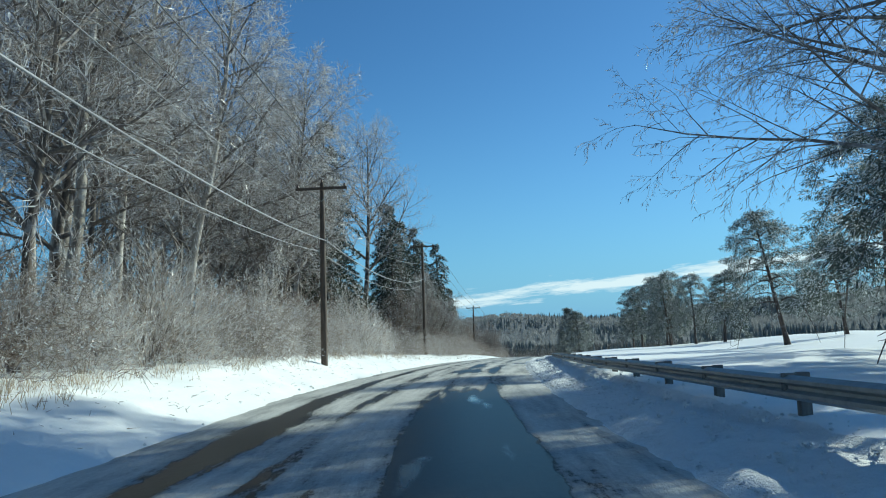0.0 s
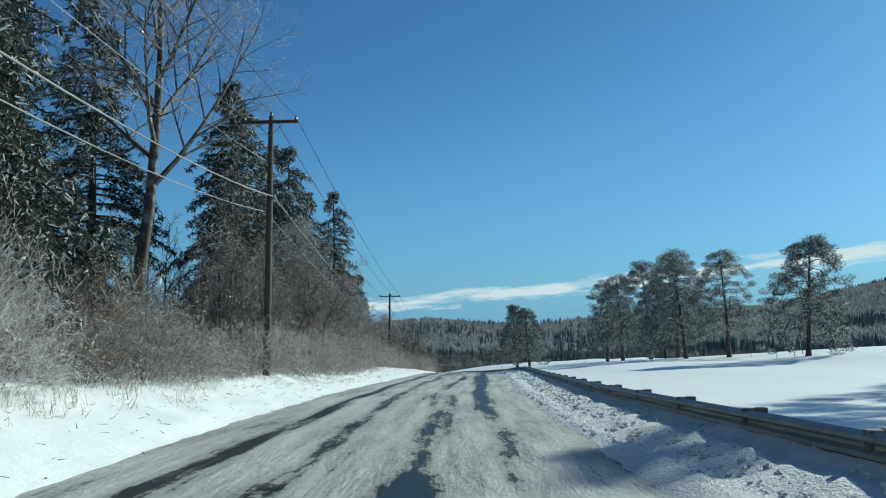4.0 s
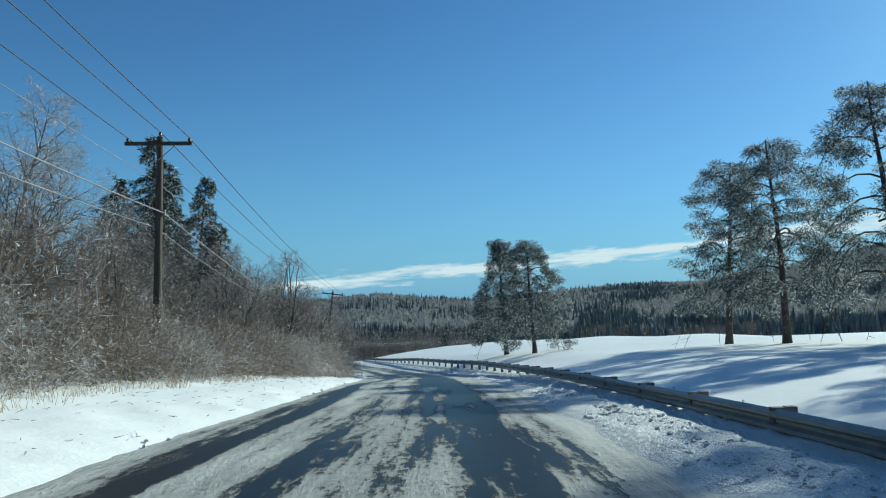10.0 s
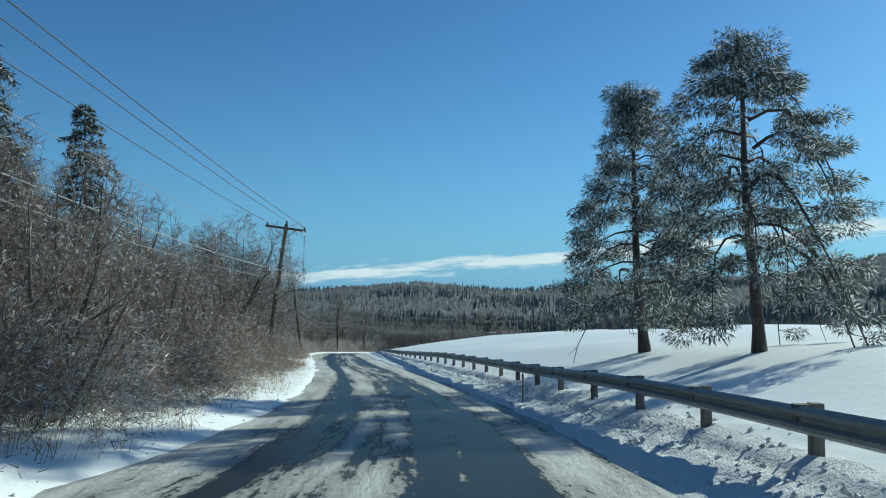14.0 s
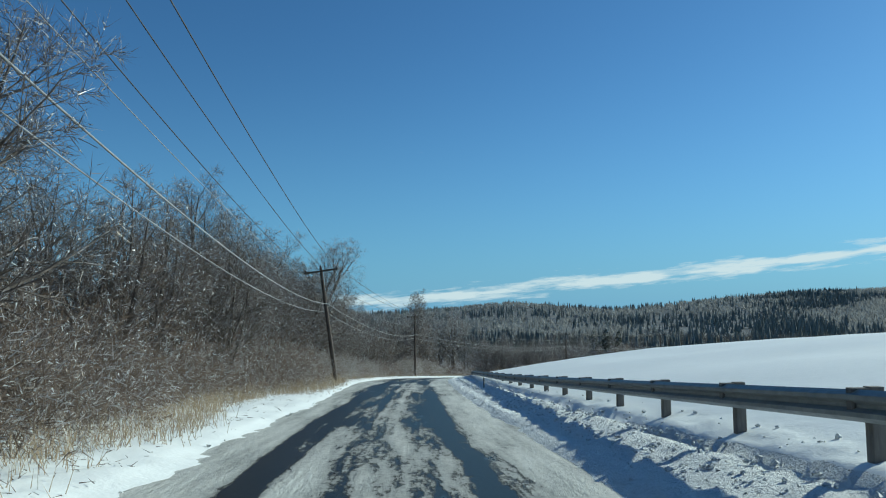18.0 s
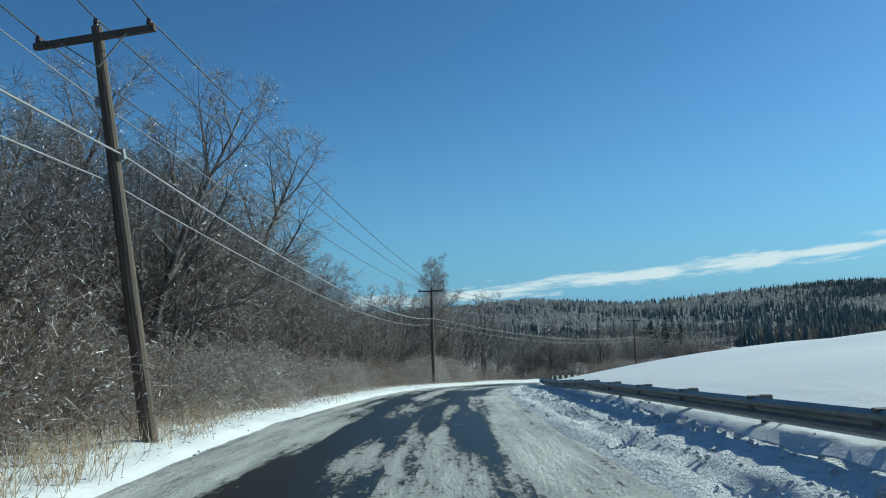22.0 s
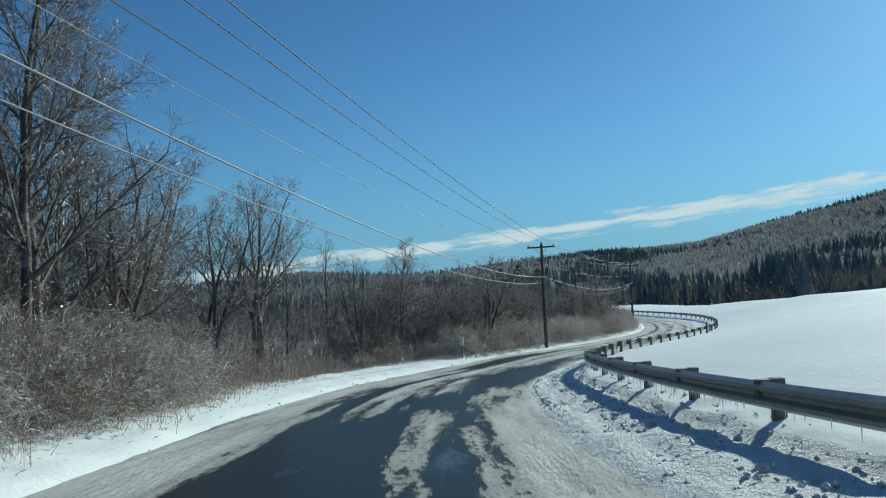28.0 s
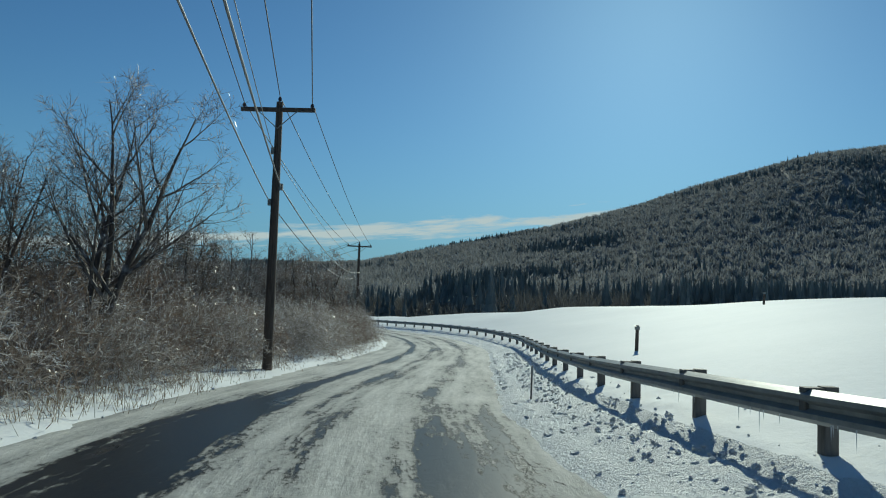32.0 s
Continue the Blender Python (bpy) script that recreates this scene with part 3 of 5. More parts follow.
def build_road():
    srow = np.arange(0, S_END, 0.5)
    dcol = np.linspace(-5.2, ROAD_R + 0.35, 26)
    verts, faces, uv = [], [], []
    for s in srow:
        p, t, n = on_line(s)
        for d in dcol:
            q = p + n * float(d)
            crown = 0.03 - 0.012 * abs(d + 0.7) if d > -4 else -0.01 - 0.05 * (-4 - d)
            z = p.z + crown - 0.02 + noise.noise(Vector((d * 2.2, s * 0.25, 0))) * 0.012
            verts.append((q.x, q.y, z))
            uv.append((float(d), float(s)))
    nc = len(dcol)
    for i in range(len(srow) - 1):
        for j in range(nc - 1):
            a = i * nc + j
            faces.append((a, a + 1, a + nc + 1, a + nc))
    me = fast_mesh("road", verts, faces, ROAD)
    layer = me.uv_layers.new(name="UVMap")
    idx = np.empty(len(me.loops), int)
    me.loops.foreach_get("vertex_index", idx)
    layer.data.foreach_set("uv", np.array(uv)[idx].ravel())
    tagged(new("road", me), "asphalt road with packed snow, bare wheel tracks and wet patches", "road", kind="structure")


def hill_point(az, r):
    el = float(np.interp(az, *SKYLINE))
    rel = noise.noise(Vector((az * 0.12, r * 0.002, 5)))
    far = 1500.0
    k = step(r, 300, far)
    low = -30.0
    z = low + (HUB.z + math.tan(radians(el)) * far - 8 - low) * k ** 1.25 + rel * 6 * k
    if r > far:
        z -= (r - far) * 0.15
    a = radians(az)
    return Vector((HUB.x + math.sin(a) * r, HUB.y + math.cos(a) * r, z))


def build_hills():
    azs = np.arange(-180, 180.1, 2.0)
    rs = [230, 300, 400, 520, 650, 800, 950, 1100, 1250, 1400, 1500, 1700, 2300]
    verts = [tuple(hill_point(a, r)) for a in azs for r in rs]
    faces = []
    nr = len(rs)
    for i in range(len(azs) - 1):
        for j in range(nr - 1):
            a = i * nr + j
            faces.append((a, a + 1, a + nr + 1, a + nr))
    m = Mat("winter_hillside", 0.95, 0, 0.1)
    n = m.noise(m.coord(), 0.05, 6, 0.7)
    m.base(m.mix(m.ramp(n, 0.35, 0.65), (0.12, 0.125, 0.125), (0.22, 0.225, 0.225)))
    tagged(new("backdrop_hills", fast_mesh("backdrop_hills", verts, faces, m.m)), "distant wooded hills in winter", "hills", kind="structure")


def build_far_woods():
    rng = random.Random(5)
    conifer, leafless, low_wood = Build(), Build(), Build()

    def cone(b, p, h, w, sides, tiers):
        for k in range(tiers):
            z0, z1 = h * (0.08 + 0.8 * k / tiers), h * (0.08 + 0.92 * (k + 1) / tiers) + h * 0.08
            r = w * (1 - 0.85 * k / tiers)
            base = len(b.v)
            tw = rng.random() * 3
            for i in range(sides):
                an = 2 * math.pi * i / sides + tw
                rr = r * (0.75 + 0.5 * rng.random())
                b.v.append(p + Vector((math.cos(an) * rr, math.sin(an) * rr, z0 + (rng.random() - 0.6) * h * 0.06)))
            b.v.append(p + Vector((0, 0, z1)))
            for i in range(sides):
                b.f.append((base + i, base + (i + 1) % sides, base + sides))

    def crown(b, p, h, w):
        for _ in range(15):
            q = p + Vector((rng.gauss(0, w * 0.22), rng.gauss(0, w * 0.22), h * rng.uniform(0.0, 0.45)))
            b.sprig(q, Vector((rng.gauss(0, 0.42), rng.gauss(0, 0.42), 1)) * h * rng.uniform(0.4, 0.62), w * 0.085, rng)

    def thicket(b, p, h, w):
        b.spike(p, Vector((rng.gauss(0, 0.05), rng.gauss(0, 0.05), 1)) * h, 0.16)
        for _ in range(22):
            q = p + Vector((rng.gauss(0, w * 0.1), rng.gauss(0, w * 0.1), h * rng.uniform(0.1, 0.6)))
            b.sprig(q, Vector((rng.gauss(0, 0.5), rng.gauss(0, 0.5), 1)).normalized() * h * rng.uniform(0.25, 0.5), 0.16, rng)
    for _ in range(4800):
        az = rng.uniform(-40, 90)
        p = hill_point(az, rng.uniform(285, 440))
        grove = noise.noise(Vector((p.x * 0.012, p.y * 0.012, 1))) + (0.30 if az > 34 else -0.22)
        h = rng.uniform(13, 20) if az > 34 else rng.uniform(8, 13)
        if grove + rng.gauss(0, 0.12) > 0.05:
            cone(conifer, p, h, h * 0.15, 6, 6)
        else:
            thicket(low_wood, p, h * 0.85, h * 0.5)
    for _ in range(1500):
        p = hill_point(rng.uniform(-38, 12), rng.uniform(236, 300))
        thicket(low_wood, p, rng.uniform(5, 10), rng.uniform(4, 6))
    for _ in range(23000):
        az = rng.uniform(-42, 90) if rng.random() < 0.5 else rng.uniform(24, 76)
        r = 440 + 1080 * rng.random() ** 0.8
        p = hill_point(az, r)
        grove = noise.noise(Vector((p.x * 0.006, p.y * 0.006, 1))) - (0.02 if az < 30 else 0.36)
        h = rng.uniform(6, 11)
        if grove + rng.gauss(0, 0.15) > 0.05:
            cone(conifer, p, h * 1.1, h * 0.2, 5, 2)
        else:
            crown(leafless, p, h * 0.85, h * 0.85)
    tagged(new("far_conifer_wood", conifer.mesh("far_conifer_wood", HILLNEEDLE)), "evergreen wood on the distant hillside, haze put into its pale bluish colour", "woods", kind="stuff")
    tagged(new("far_thicket", low_wood.mesh("far_thicket", HILLTHICKET)), "leafless thicket at the foot of the hills, shade put into its grey", "woods", kind="stuff")
    tagged(new("far_bare_wood", leafless.mesh("far_bare_wood", HILLTWIG)), "grey leafless wood on the distant hillside", "woods", kind="stuff")


build_ground()
build_road()
build_hills()
build_far_woods()

# ---- trees ----


def turned(d, side_angle, open_angle):
    """The direction that leaves d by open_angle, at side_angle round it."""
    u = d.orthogonal().normalized()
    w = d.cross(u)
    side = u * math.cos(side_angle) + w * math.sin(side_angle)
    return (d * math.cos(open_angle) + side * math.sin(open_angle)).normalized()


def limb(b, tw, ice, rng, p, d, length, rad, level, cfg):
    """One branch and, along it, its own branches down to the twigs."""
    n = (6, 5, 3, 2)[min(level, 3)]
    pts, radii, ways = [p.copy()], [rad], []
    q, dd = p.copy(), d.copy()
    for i in range(n):
        pull = cfg["up"] * (1.2 if level < 2 else 0.7) - (cfg["droop"] * level * 0.6 if level > 1 else 0) * (i + 1) / n
        dd = (dd + rvec(rng) * cfg["wiggle"] * (0.7 + 0.3 * level) + Vector((0, 0, pull))).normalized()
        q = q + dd * (length / n)
        pts.append(q.copy())
        ways.append(dd.copy())
        radii.append(max(rad * (1 - 0.85 * (i + 1) / n), 0.003))
    if level < 2:
        b.tube(pts, radii, 5)
    elif level < cfg["levels"]:
        b.tube(pts, radii, 3)
    else:
        tw.spike(pts[0], pts[1] - pts[0], rad)
        tw.spike(pts[1] - (pts[1] - pts[0]) * 0.25, pts[-1] - pts[1], rad * 0.8)
    last = level >= cfg["levels"]
    count = cfg["spikes"] if last else max(3, int(cfg["kids"][level - 1] * (0.5 + 0.5 * length / cfg["ref"][level - 1])))
    spin = rng.uniform(0, 6.28)
    for i in range(count):
        f = 0.16 + 0.84 * (i + rng.uniform(0.1, 0.9)) / count
        k = min(int(f * n), n - 1)
        at = pts[k].lerp(pts[k + 1], min(f * n - k, 1))
        dv = turned(ways[k], spin + i * 2.4 + rng.uniform(-0.5, 0.5), radians(rng.uniform(26, 52)))
        if last:
            ln = cfg["twiglen"] * rng.uniform(0.55, 1.15) * (1.15 - 0.45 * f)
            dv = (dv + Vector((0, 0, cfg["up"] - cfg["droop"] * 2.2))).normalized()
            tw.sprig(at, dv * ln, cfg["twig"], rng)
            if rng.random() < cfg["beads"]:
                ice.spike(at + dv * ln * rng.uniform(0.2, 0.9), (dv * 0.6 + rvec(rng) * 0.5 + Vector((0, 0, -0.4))).normalized() * rng.uniform(0.05, 0.13), rng.uniform(0.012, 0.022))
            if rng.random() < 0.6:
                dv2 = (dv + rvec(rng) * 0.6 + Vector((0, 0, cfg["up"] - cfg["droop"] * 1.5))).normalized()
                tw.sprig(at + dv * ln * 0.45, dv2 * ln * 0.55, cfg["twig"] * 0.85, rng)
        else:
            limb(b, tw, ice, rng, at, dv, length * rng.uniform(0.36, 0.56) * (1.25 - 0.75 * f), max(radii[k] * 0.55, 0.006), level + 1, cfg)


def bare_tree(seed, h, spread=0.5, stems=1, lean=0.05, bark=BARK, twig=TWIG, low=0.35, name="bare_tree", kids=(9, 6), up=0.10, droop=0.06,
              nb=18, spikes=5, wid=0.007, levels=3, flare=1.0, tilt=(30, 58), wood=LIMB, bend=0.085, beads=0.10):
    """low: where on the stem the limbs begin; tilt: degrees by which they leave it."""
    rng = random.Random(seed)
    root = new(name)
    trunk, limbs, twigs, ice = Build(), Build(), Build(), Build()
    long = h * spread
    cfg = dict(wiggle=0.11, up=up, droop=droop, levels=levels, kids=kids, ref=(long * 0.75, long * 0.34), spikes=spikes, twig=wid,
               twiglen=0.24 + 0.026 * h, beads=beads)
    for st in range(stems):
        sway = lean + 0.17 * (stems > 1)
        lv = Vector((rng.gauss(0, sway), rng.gauss(0, sway), 1)).normalized()
        hh = h * rng.uniform(0.8, 1.0) if stems > 1 else h
        pts, radii = [Vector((rng.gauss(0, 0.15) * (stems > 1), rng.gauss(0, 0.15) * (stems > 1), -0.3))], [(hh * 0.0125 + 0.035) * flare]
        n = 12
        q, dd = pts[0].copy(), lv
        for i in range(n):
            dd = (dd + rvec(rng) * bend + Vector((0, 0, 0.05))).normalized()
            q = q + dd * hh / n
            pts.append(q.copy())
            radii.append(((hh * 0.0105 + 0.02) * (1 - 0.94 * (i + 1) / n) + 0.006) * flare)
        trunk.tube(pts, radii, 8)
        count = max(4, nb // stems)
        spin = rng.uniform(0, 6.28)
        for i in range(count):
            f = low + (0.99 - low) * (i + rng.random()) / count
            k = min(int(f * n), n - 1)
            at = pts[k].lerp(pts[k + 1], f * n - k)
            g = (f - low) / (1 - low)
            away = turned((pts[k + 1] - pts[k]).normalized(), spin + i * 2.4 + rng.uniform(-0.4, 0.4), radians(rng.uniform(*tilt) * (1.1 - 0.4 * g)))
            ln = long * (1.05 - 0.75 * g) * rng.uniform(0.7, 1.0)
            limb(limbs, twigs, ice, rng, at, away, ln, min(radii[k] * 0.72, 0.014 * ln + 0.012), 1, cfg)
    part("trunk", trunk, bark, root, smooth=True)
    part("branchwork", limbs, wood, root)
    part("crown", twigs, twig, root, "fine leafless twigs coated in ice")
    tagged(part("ice", ice, ICEBEAD, root, "beads of ice on the twigs, glints put in as white"), kind="stuff")
    return root


def conifer(seed, h, width, low, droop, mat, name, per_m=6.0, tuft=0.26, needles=7, lean=0.03):
    """A pointed evergreen of boughs, side twigs and needle tufts."""
    rng = random.Random(seed)
    root = new(name)
    trunk, boughs, crown = Build(), Build(), Build()
    pts, radii = [Vector((0, 0, -0.3))], [h * 0.020 + 0.06]
    q, dd, n = pts[0].copy(), Vector((rng.gauss(0, lean), rng.gauss(0, lean), 1)).normalized(), 10
    for i in range(n):
        dd = (dd + rvec(rng) * 0.03 + Vector((0, 0, 0.03))).normalized()
        q = q + dd * (h * 0.97 + 0.3) / n
        pts.append(q.copy())
        radii.append((h * 0.014 + 0.03) * (1 - 0.95 * (i + 1) / n) + 0.01)
    trunk.tube(pts, radii, 8)
    count = int(h * (1 - low) * per_m)
    sweep = [rng.uniform(0.72, 1.12) for _ in range(12)]
    down = Vector((0, 0, -1))
    for i in range(count):
        f = low + (1 - low) * ((i + rng.random()) / count) ** 0.95
        k = min(int(f * n), n - 1)
        at = pts[k].lerp(pts[k + 1], f * n - k)
        g = (f - low) / (1 - low)
        an = rng.uniform(0, 2 * math.pi)
        ragged = sweep[int((an / 6.284 * 6 + g * 6)) % 12]
        length = width * (1.03 - g) ** 0.80 * rng.uniform(0.65, 1.06) * ragged
        out = Vector((math.cos(an), math.sin(an), 0))
        flank = Vector((-out.y, out.x, 0))
        rise = 0.15 * (0.3 + g)
        fall = droop * (1.2 - 0.75 * g)
        seg = max(3, int(length / 0.34))
        bp = [at + out * length * u * (1 - 0.12 * u) + Vector((0, 0, length * (rise * u - (rise + fall) * u ** 2.1))) + rvec(rng) * 0.06
              for u in (j / seg for j in range(seg + 1))]
        thin = bp[::3] + ([bp[-1]] if seg % 3 else [])
        boughs.tube(thin, [0.008 + (0.014 + 0.012 * length) * (1 - j / len(thin)) for j in range(len(thin))], 3)
        for j in range(1, seg + 1):
            u = j / seg
            dv = (bp[j] - bp[j - 1]).normalized()
            for sgn in (-1, 1):
                tdir = (dv * 0.55 + flank * sgn * rng.uniform(0.35, 1.0) + down * rng.uniform(-0.1, 0.45)).normalized()
                tl = rng.uniform(0.35, 0.75) * (1.15 - 0.55 * u) * min(1.0, 0.45 + length * 0.2)
                for w in (0.45, 1.0):
                    c = bp[j] + tdir * tl * w
                    for _ in range(needles):
                        nd = (tdir * 0.55 + rvec(rng) * 0.72 + down * 0.22).normalized() * tuft * rng.uniform(0.55, 1.15)
                        crown.blade(c + rvec(rng) * tuft * 0.35, nd, nd.cross(rvec(rng)).normalized() * tuft * 0.125)
    part("trunk", trunk, PINEBARK, root, smooth=True)
    part("branchwork", boughs, PINEBARK, root)
    part("crown", crown, mat, root, "dark needles rimmed with ice")
    return root


def field_pine(seed, h, w, low, lean=0.05, cone=0.0, heavy=0.0, limbs=26, blades=210, clump=0.62, clear=2.0):
    """A pine of bent limbs that carry flat clumps of needles, bowed by ice; cone: 0 round-topped, 1 pointed; heavy: low limbs hang towards +x."""
    rng = random.Random(seed)
    root = new("pine_tree")
    trunk, boughs, crown = Build(), Build(), Build()
    n = 10
    pts, radii = [Vector((0, 0, -0.3))], [h * 0.020 + 0.07]
    q, dd = pts[0].copy(), Vector((rng.gauss(0, lean), rng.gauss(0, lean), 1)).normalized()
    for i in range(n):
        dd = (dd + rvec(rng) * 0.05 + Vector((0, 0, 0.04))).normalized()
        q = q + dd * (h * 0.95 + 0.3) / n
        pts.append(q.copy())
        radii.append((h * 0.015 + 0.03) * (1 - 0.9 * (i + 1) / n) + 0.015)
    trunk.tube(pts, radii, 9)
    spin = rng.uniform(0, 6.28)

    def tuft_clump(c, out, r):
        if c.z < clear:
            return
        for _ in range(int(blades * r / clump)):
            v = rvec(rng)
            at = c + Vector((v.x * r, v.y * r, v.z * r * 0.55)) * rng.random() ** 0.4
            nd = (v * 0.8 + out * 0.35 + rvec(rng) * 0.6 + Vector((0, 0, -0.4))).normalized() * rng.uniform(0.12, 0.24)
            crown.blade(at, nd, nd.cross(rvec(rng)).normalized() * rng.uniform(0.012, 0.024))
    for i in range(limbs):
        g = (i + rng.random()) / limbs
        f = low + (0.99 - low) * g
        k = min(int(f * n), n - 1)
        at = pts[k].lerp(pts[k + 1], f * n - k)
        an = spin + i * 2.4 + rng.uniform(-0.5, 0.5)
        hv = 0.5 + 0.5 * math.cos(an)
        out = Vector((math.cos(an), math.sin(an), 0))
        flank = Vector((-out.y, out.x, 0))
        round_top = min(1.0, 0.78 + 0.5 * g) * max(1.02 - g, 0.0) ** 0.36
        length = max(0.5 * w * ((1 - cone) * round_top + cone * (1.05 - g)) * rng.uniform(0.72, 1.08) * (1 + heavy * (hv - 0.4) * (1 - g)), 0.4)
        rise = (0.35 + 0.5 * g) * (1 - 0.5 * cone)
        fall = rng.uniform(0.6, 1.0) * (1.15 - 0.6 * g) * (1 + heavy * hv * (1 - g) * 1.4)
        seg = max(3, int(length / 0.5))
        bp = [at + out * length * u + flank * length * 0.15 * math.sin(3 * u + i) + Vector((0, 0, length * (rise * u - (rise + fall) * u ** 2.3))) + rvec(rng) * 0.05 * u
              for u in (j / seg for j in range(seg + 1))]
        boughs.tube(bp, [0.01 + (0.014 + 0.013 * length) * (1 - j / seg) for j in range(seg + 1)], 4)
        u = rng.uniform(0.28, 0.42) if g < 0.75 else 0.05
        side = 1
        while u <= 1.02:
            k = min(int(u * seg), seg - 1)
            c = bp[k].lerp(bp[k + 1], min(u * seg - k, 1.0))
            r = clump * rng.uniform(0.65, 1.1) * (0.8 + 0.02 * h)
            reach = rng.uniform(0.25, 0.5) * length * (1.05 - 0.6 * u) * side
            tip = c + flank * reach + out * abs(reach) * 0.5 + Vector((0, 0, -abs(reach) * 0.25))
            boughs.tube([c, tip], [0.018, 0.008], 3)
            tuft_clump(tip, out, r)
            if rng.random() < 0.75:
                tuft_clump(c.lerp(tip, 0.45) + rvec(rng) * 0.2, out, r * 0.85)
            side = -side
            u += 0.55 * clump * 1.35 / length
        tuft_clump(bp[-1], out, clump * rng.uniform(0.7, 1.0))
    part("trunk", trunk, PINEBARK, root, smooth=True)
    part("branchwork", boughs, PINEBARK, root)
    part("crown", crown, PINE, root, "clumps of dark needles rimmed with ice")
    return root


def shrub(seed, h, w, mat, name="shrub", stems=16, sprays=1000, arch=1.0, wid=0.008, beads=0.25):
    """Stems from one root under a lumpy dome of arching sprays, each spray with its side twigs."""
    rng = random.Random(seed)
    root = new(name)
    b, wood, ice = Build(), Build(), Build()
    for i in range(stems):
        an = i * 2.4 + rng.uniform(-0.4, 0.4)
        out = Vector((math.cos(an), math.sin(an), 0))
        share = ((i + 0.5) / stems) ** 0.6
        reach, top = w * 0.42 * share, h * (0.95 - 0.4 * share ** 2) * rng.uniform(0.75, 1.0)
        pts = [out * (0.05 * w * share + reach * u ** 1.15) + Vector((0, 0, top * (1 - (1 - u) ** 1.7) - 0.12)) + rvec(rng) * 0.035 * h * u for u in (0, 0.2, 0.4, 0.6, 0.8, 1.0)]
        wood.tube(pts, [0.012, 0.011, 0.009, 0.007, 0.005, 0.003], 3)
    for i in range(sprays):
        an = rng.uniform(0, 2 * math.pi)
        el = math.asin(rng.random() ** 0.9)
        out = Vector((math.cos(an), math.sin(an), 0))
        skin = Vector((math.cos(an) * math.cos(el), math.sin(an) * math.cos(el), math.sin(el)))
        lump = 1.0 + 0.6 * noise.noise(skin * 2.1 + Vector((seed, 0, 0))) + 0.22 * noise.noise(skin * 5.0 + Vector((0, seed, 0)))
        r = lump * (1 - 0.45 * rng.random() ** 1.6)
        p = Vector((skin.x * w * 0.5 * r, skin.y * w * 0.5 * r, skin.z * h * r * 0.92))
        dv = (skin * 0.55 + rvec(rng) * 0.55 + Vector((0, 0, 0.6 - 0.5 * arch * r * math.cos(el)))).normalized()
        ln = (0.18 + 0.07 * h) * rng.uniform(0.6, 1.3)
        p = p - dv * ln * 0.7
        p.z = max(p.z, -0.05)
        end = (dv + out * 0.3 + Vector((0, 0, -0.6 * arch)) + rvec(rng) * 0.3).normalized() * ln * rng.uniform(0.5, 1.0)
        b.sprig(p, dv * ln * 1.05, wid, rng)
        b.sprig(p + dv * ln * 0.85, end, wid * 0.9, rng)
        for t in range(3):
            b.sprig(p + dv * ln * rng.uniform(0.2, 0.95), turned(dv, rng.uniform(0, 6.28), radians(rng.uniform(25, 60))) * ln * rng.uniform(0.3, 0.6), wid * 0.85, rng)
        if rng.random() < beads:
            ice.spike(p + dv * ln, (end + rvec(rng) * 0.1).normalized() * rng.uniform(0.04, 0.10), rng.uniform(0.008, 0.016))
    part("branchwork", wood, LIMB, root)
    part("foliage", b, mat, root, "leafless arching sprays glazed with ice")
    tagged(part("ice", ice, ICEBEAD, root, "beads of ice on the sprays, glints put in as white"), kind="stuff")
    return root


KINDS = {}


def keep(key, ob, label, category):
    KINDS[key] = tagged(ob, label, category)


keep("birch", bare_tree(11, 17.0, 0.30, twig=ICETWIG, bark=PALE, low=0.34, lean=0.04, nb=24, bend=0.07, up=0.04, tilt=(40, 72), wid=0.0105, name="birch_tree"), "tall slender leaning birch with pale bark and iced twigs", "tree")
keep("birch2", bare_tree(19, 16.0, 0.30, twig=ICETWIG, bark=PALE, low=0.36, lean=0.05, nb=22, bend=0.09, up=0.04, tilt=(40, 72), wid=0.0105, name="birch_tree"), "tall slender birch with pale bark and iced twigs", "tree")
keep("grey", bare_tree(12, 15.0, 0.42, twig=ICETWIG, low=0.25, nb=22, kids=(11, 7), up=0.03, tilt=(40, 70), wid=0.0105), "tall leafless tree with grey bark and iced twigs", "tree")
keep("big", bare_tree(23, 18.5, 0.56, twig=ICETWIG, low=0.36, nb=15, kids=(14, 9), up=0.035, droop=0.01, spikes=6, flare=1.35, tilt=(36, 68), name="spreading_tree"), "large leafless tree forking into wide iced limbs", "tree")
keep("wide", bare_tree(13, 13.0, 0.56, twig=ICETWIG, low=0.18, nb=24, kids=(12, 8), up=0.06, droop=0.08, tilt=(42, 74), wid=0.010, name="spreading_tree"), "spreading leafless tree with drooping iced branches", "tree")
keep("round", bare_tree(14, 9.5, 0.50, stems=5, low=0.12, nb=44, kids=(10, 6), up=0.05, droop=0.02, spikes=6, tilt=(36, 68), name="many_stemmed_tree"), "many-stemmed leafless tree with a rounded crown", "tree")
keep("round2", bare_tree(16, 9.0, 0.56, stems=4, low=0.10, nb=40, kids=(10, 6), up=0.04, droop=0.08, tilt=(40, 74), name="many_stemmed_tree"), "broad many-stemmed leafless tree hung with ice", "tree")
keep("open", bare_tree(26, 9.5, 0.46, stems=3, low=0.22, nb=24, kids=(9, 6), up=0.07, droop=0.01, flare=1.25, tilt=(36, 62), wid=0.006, name="many_stemmed_tree"), "open-branched leafless tree with several dark iced stems", "tree")
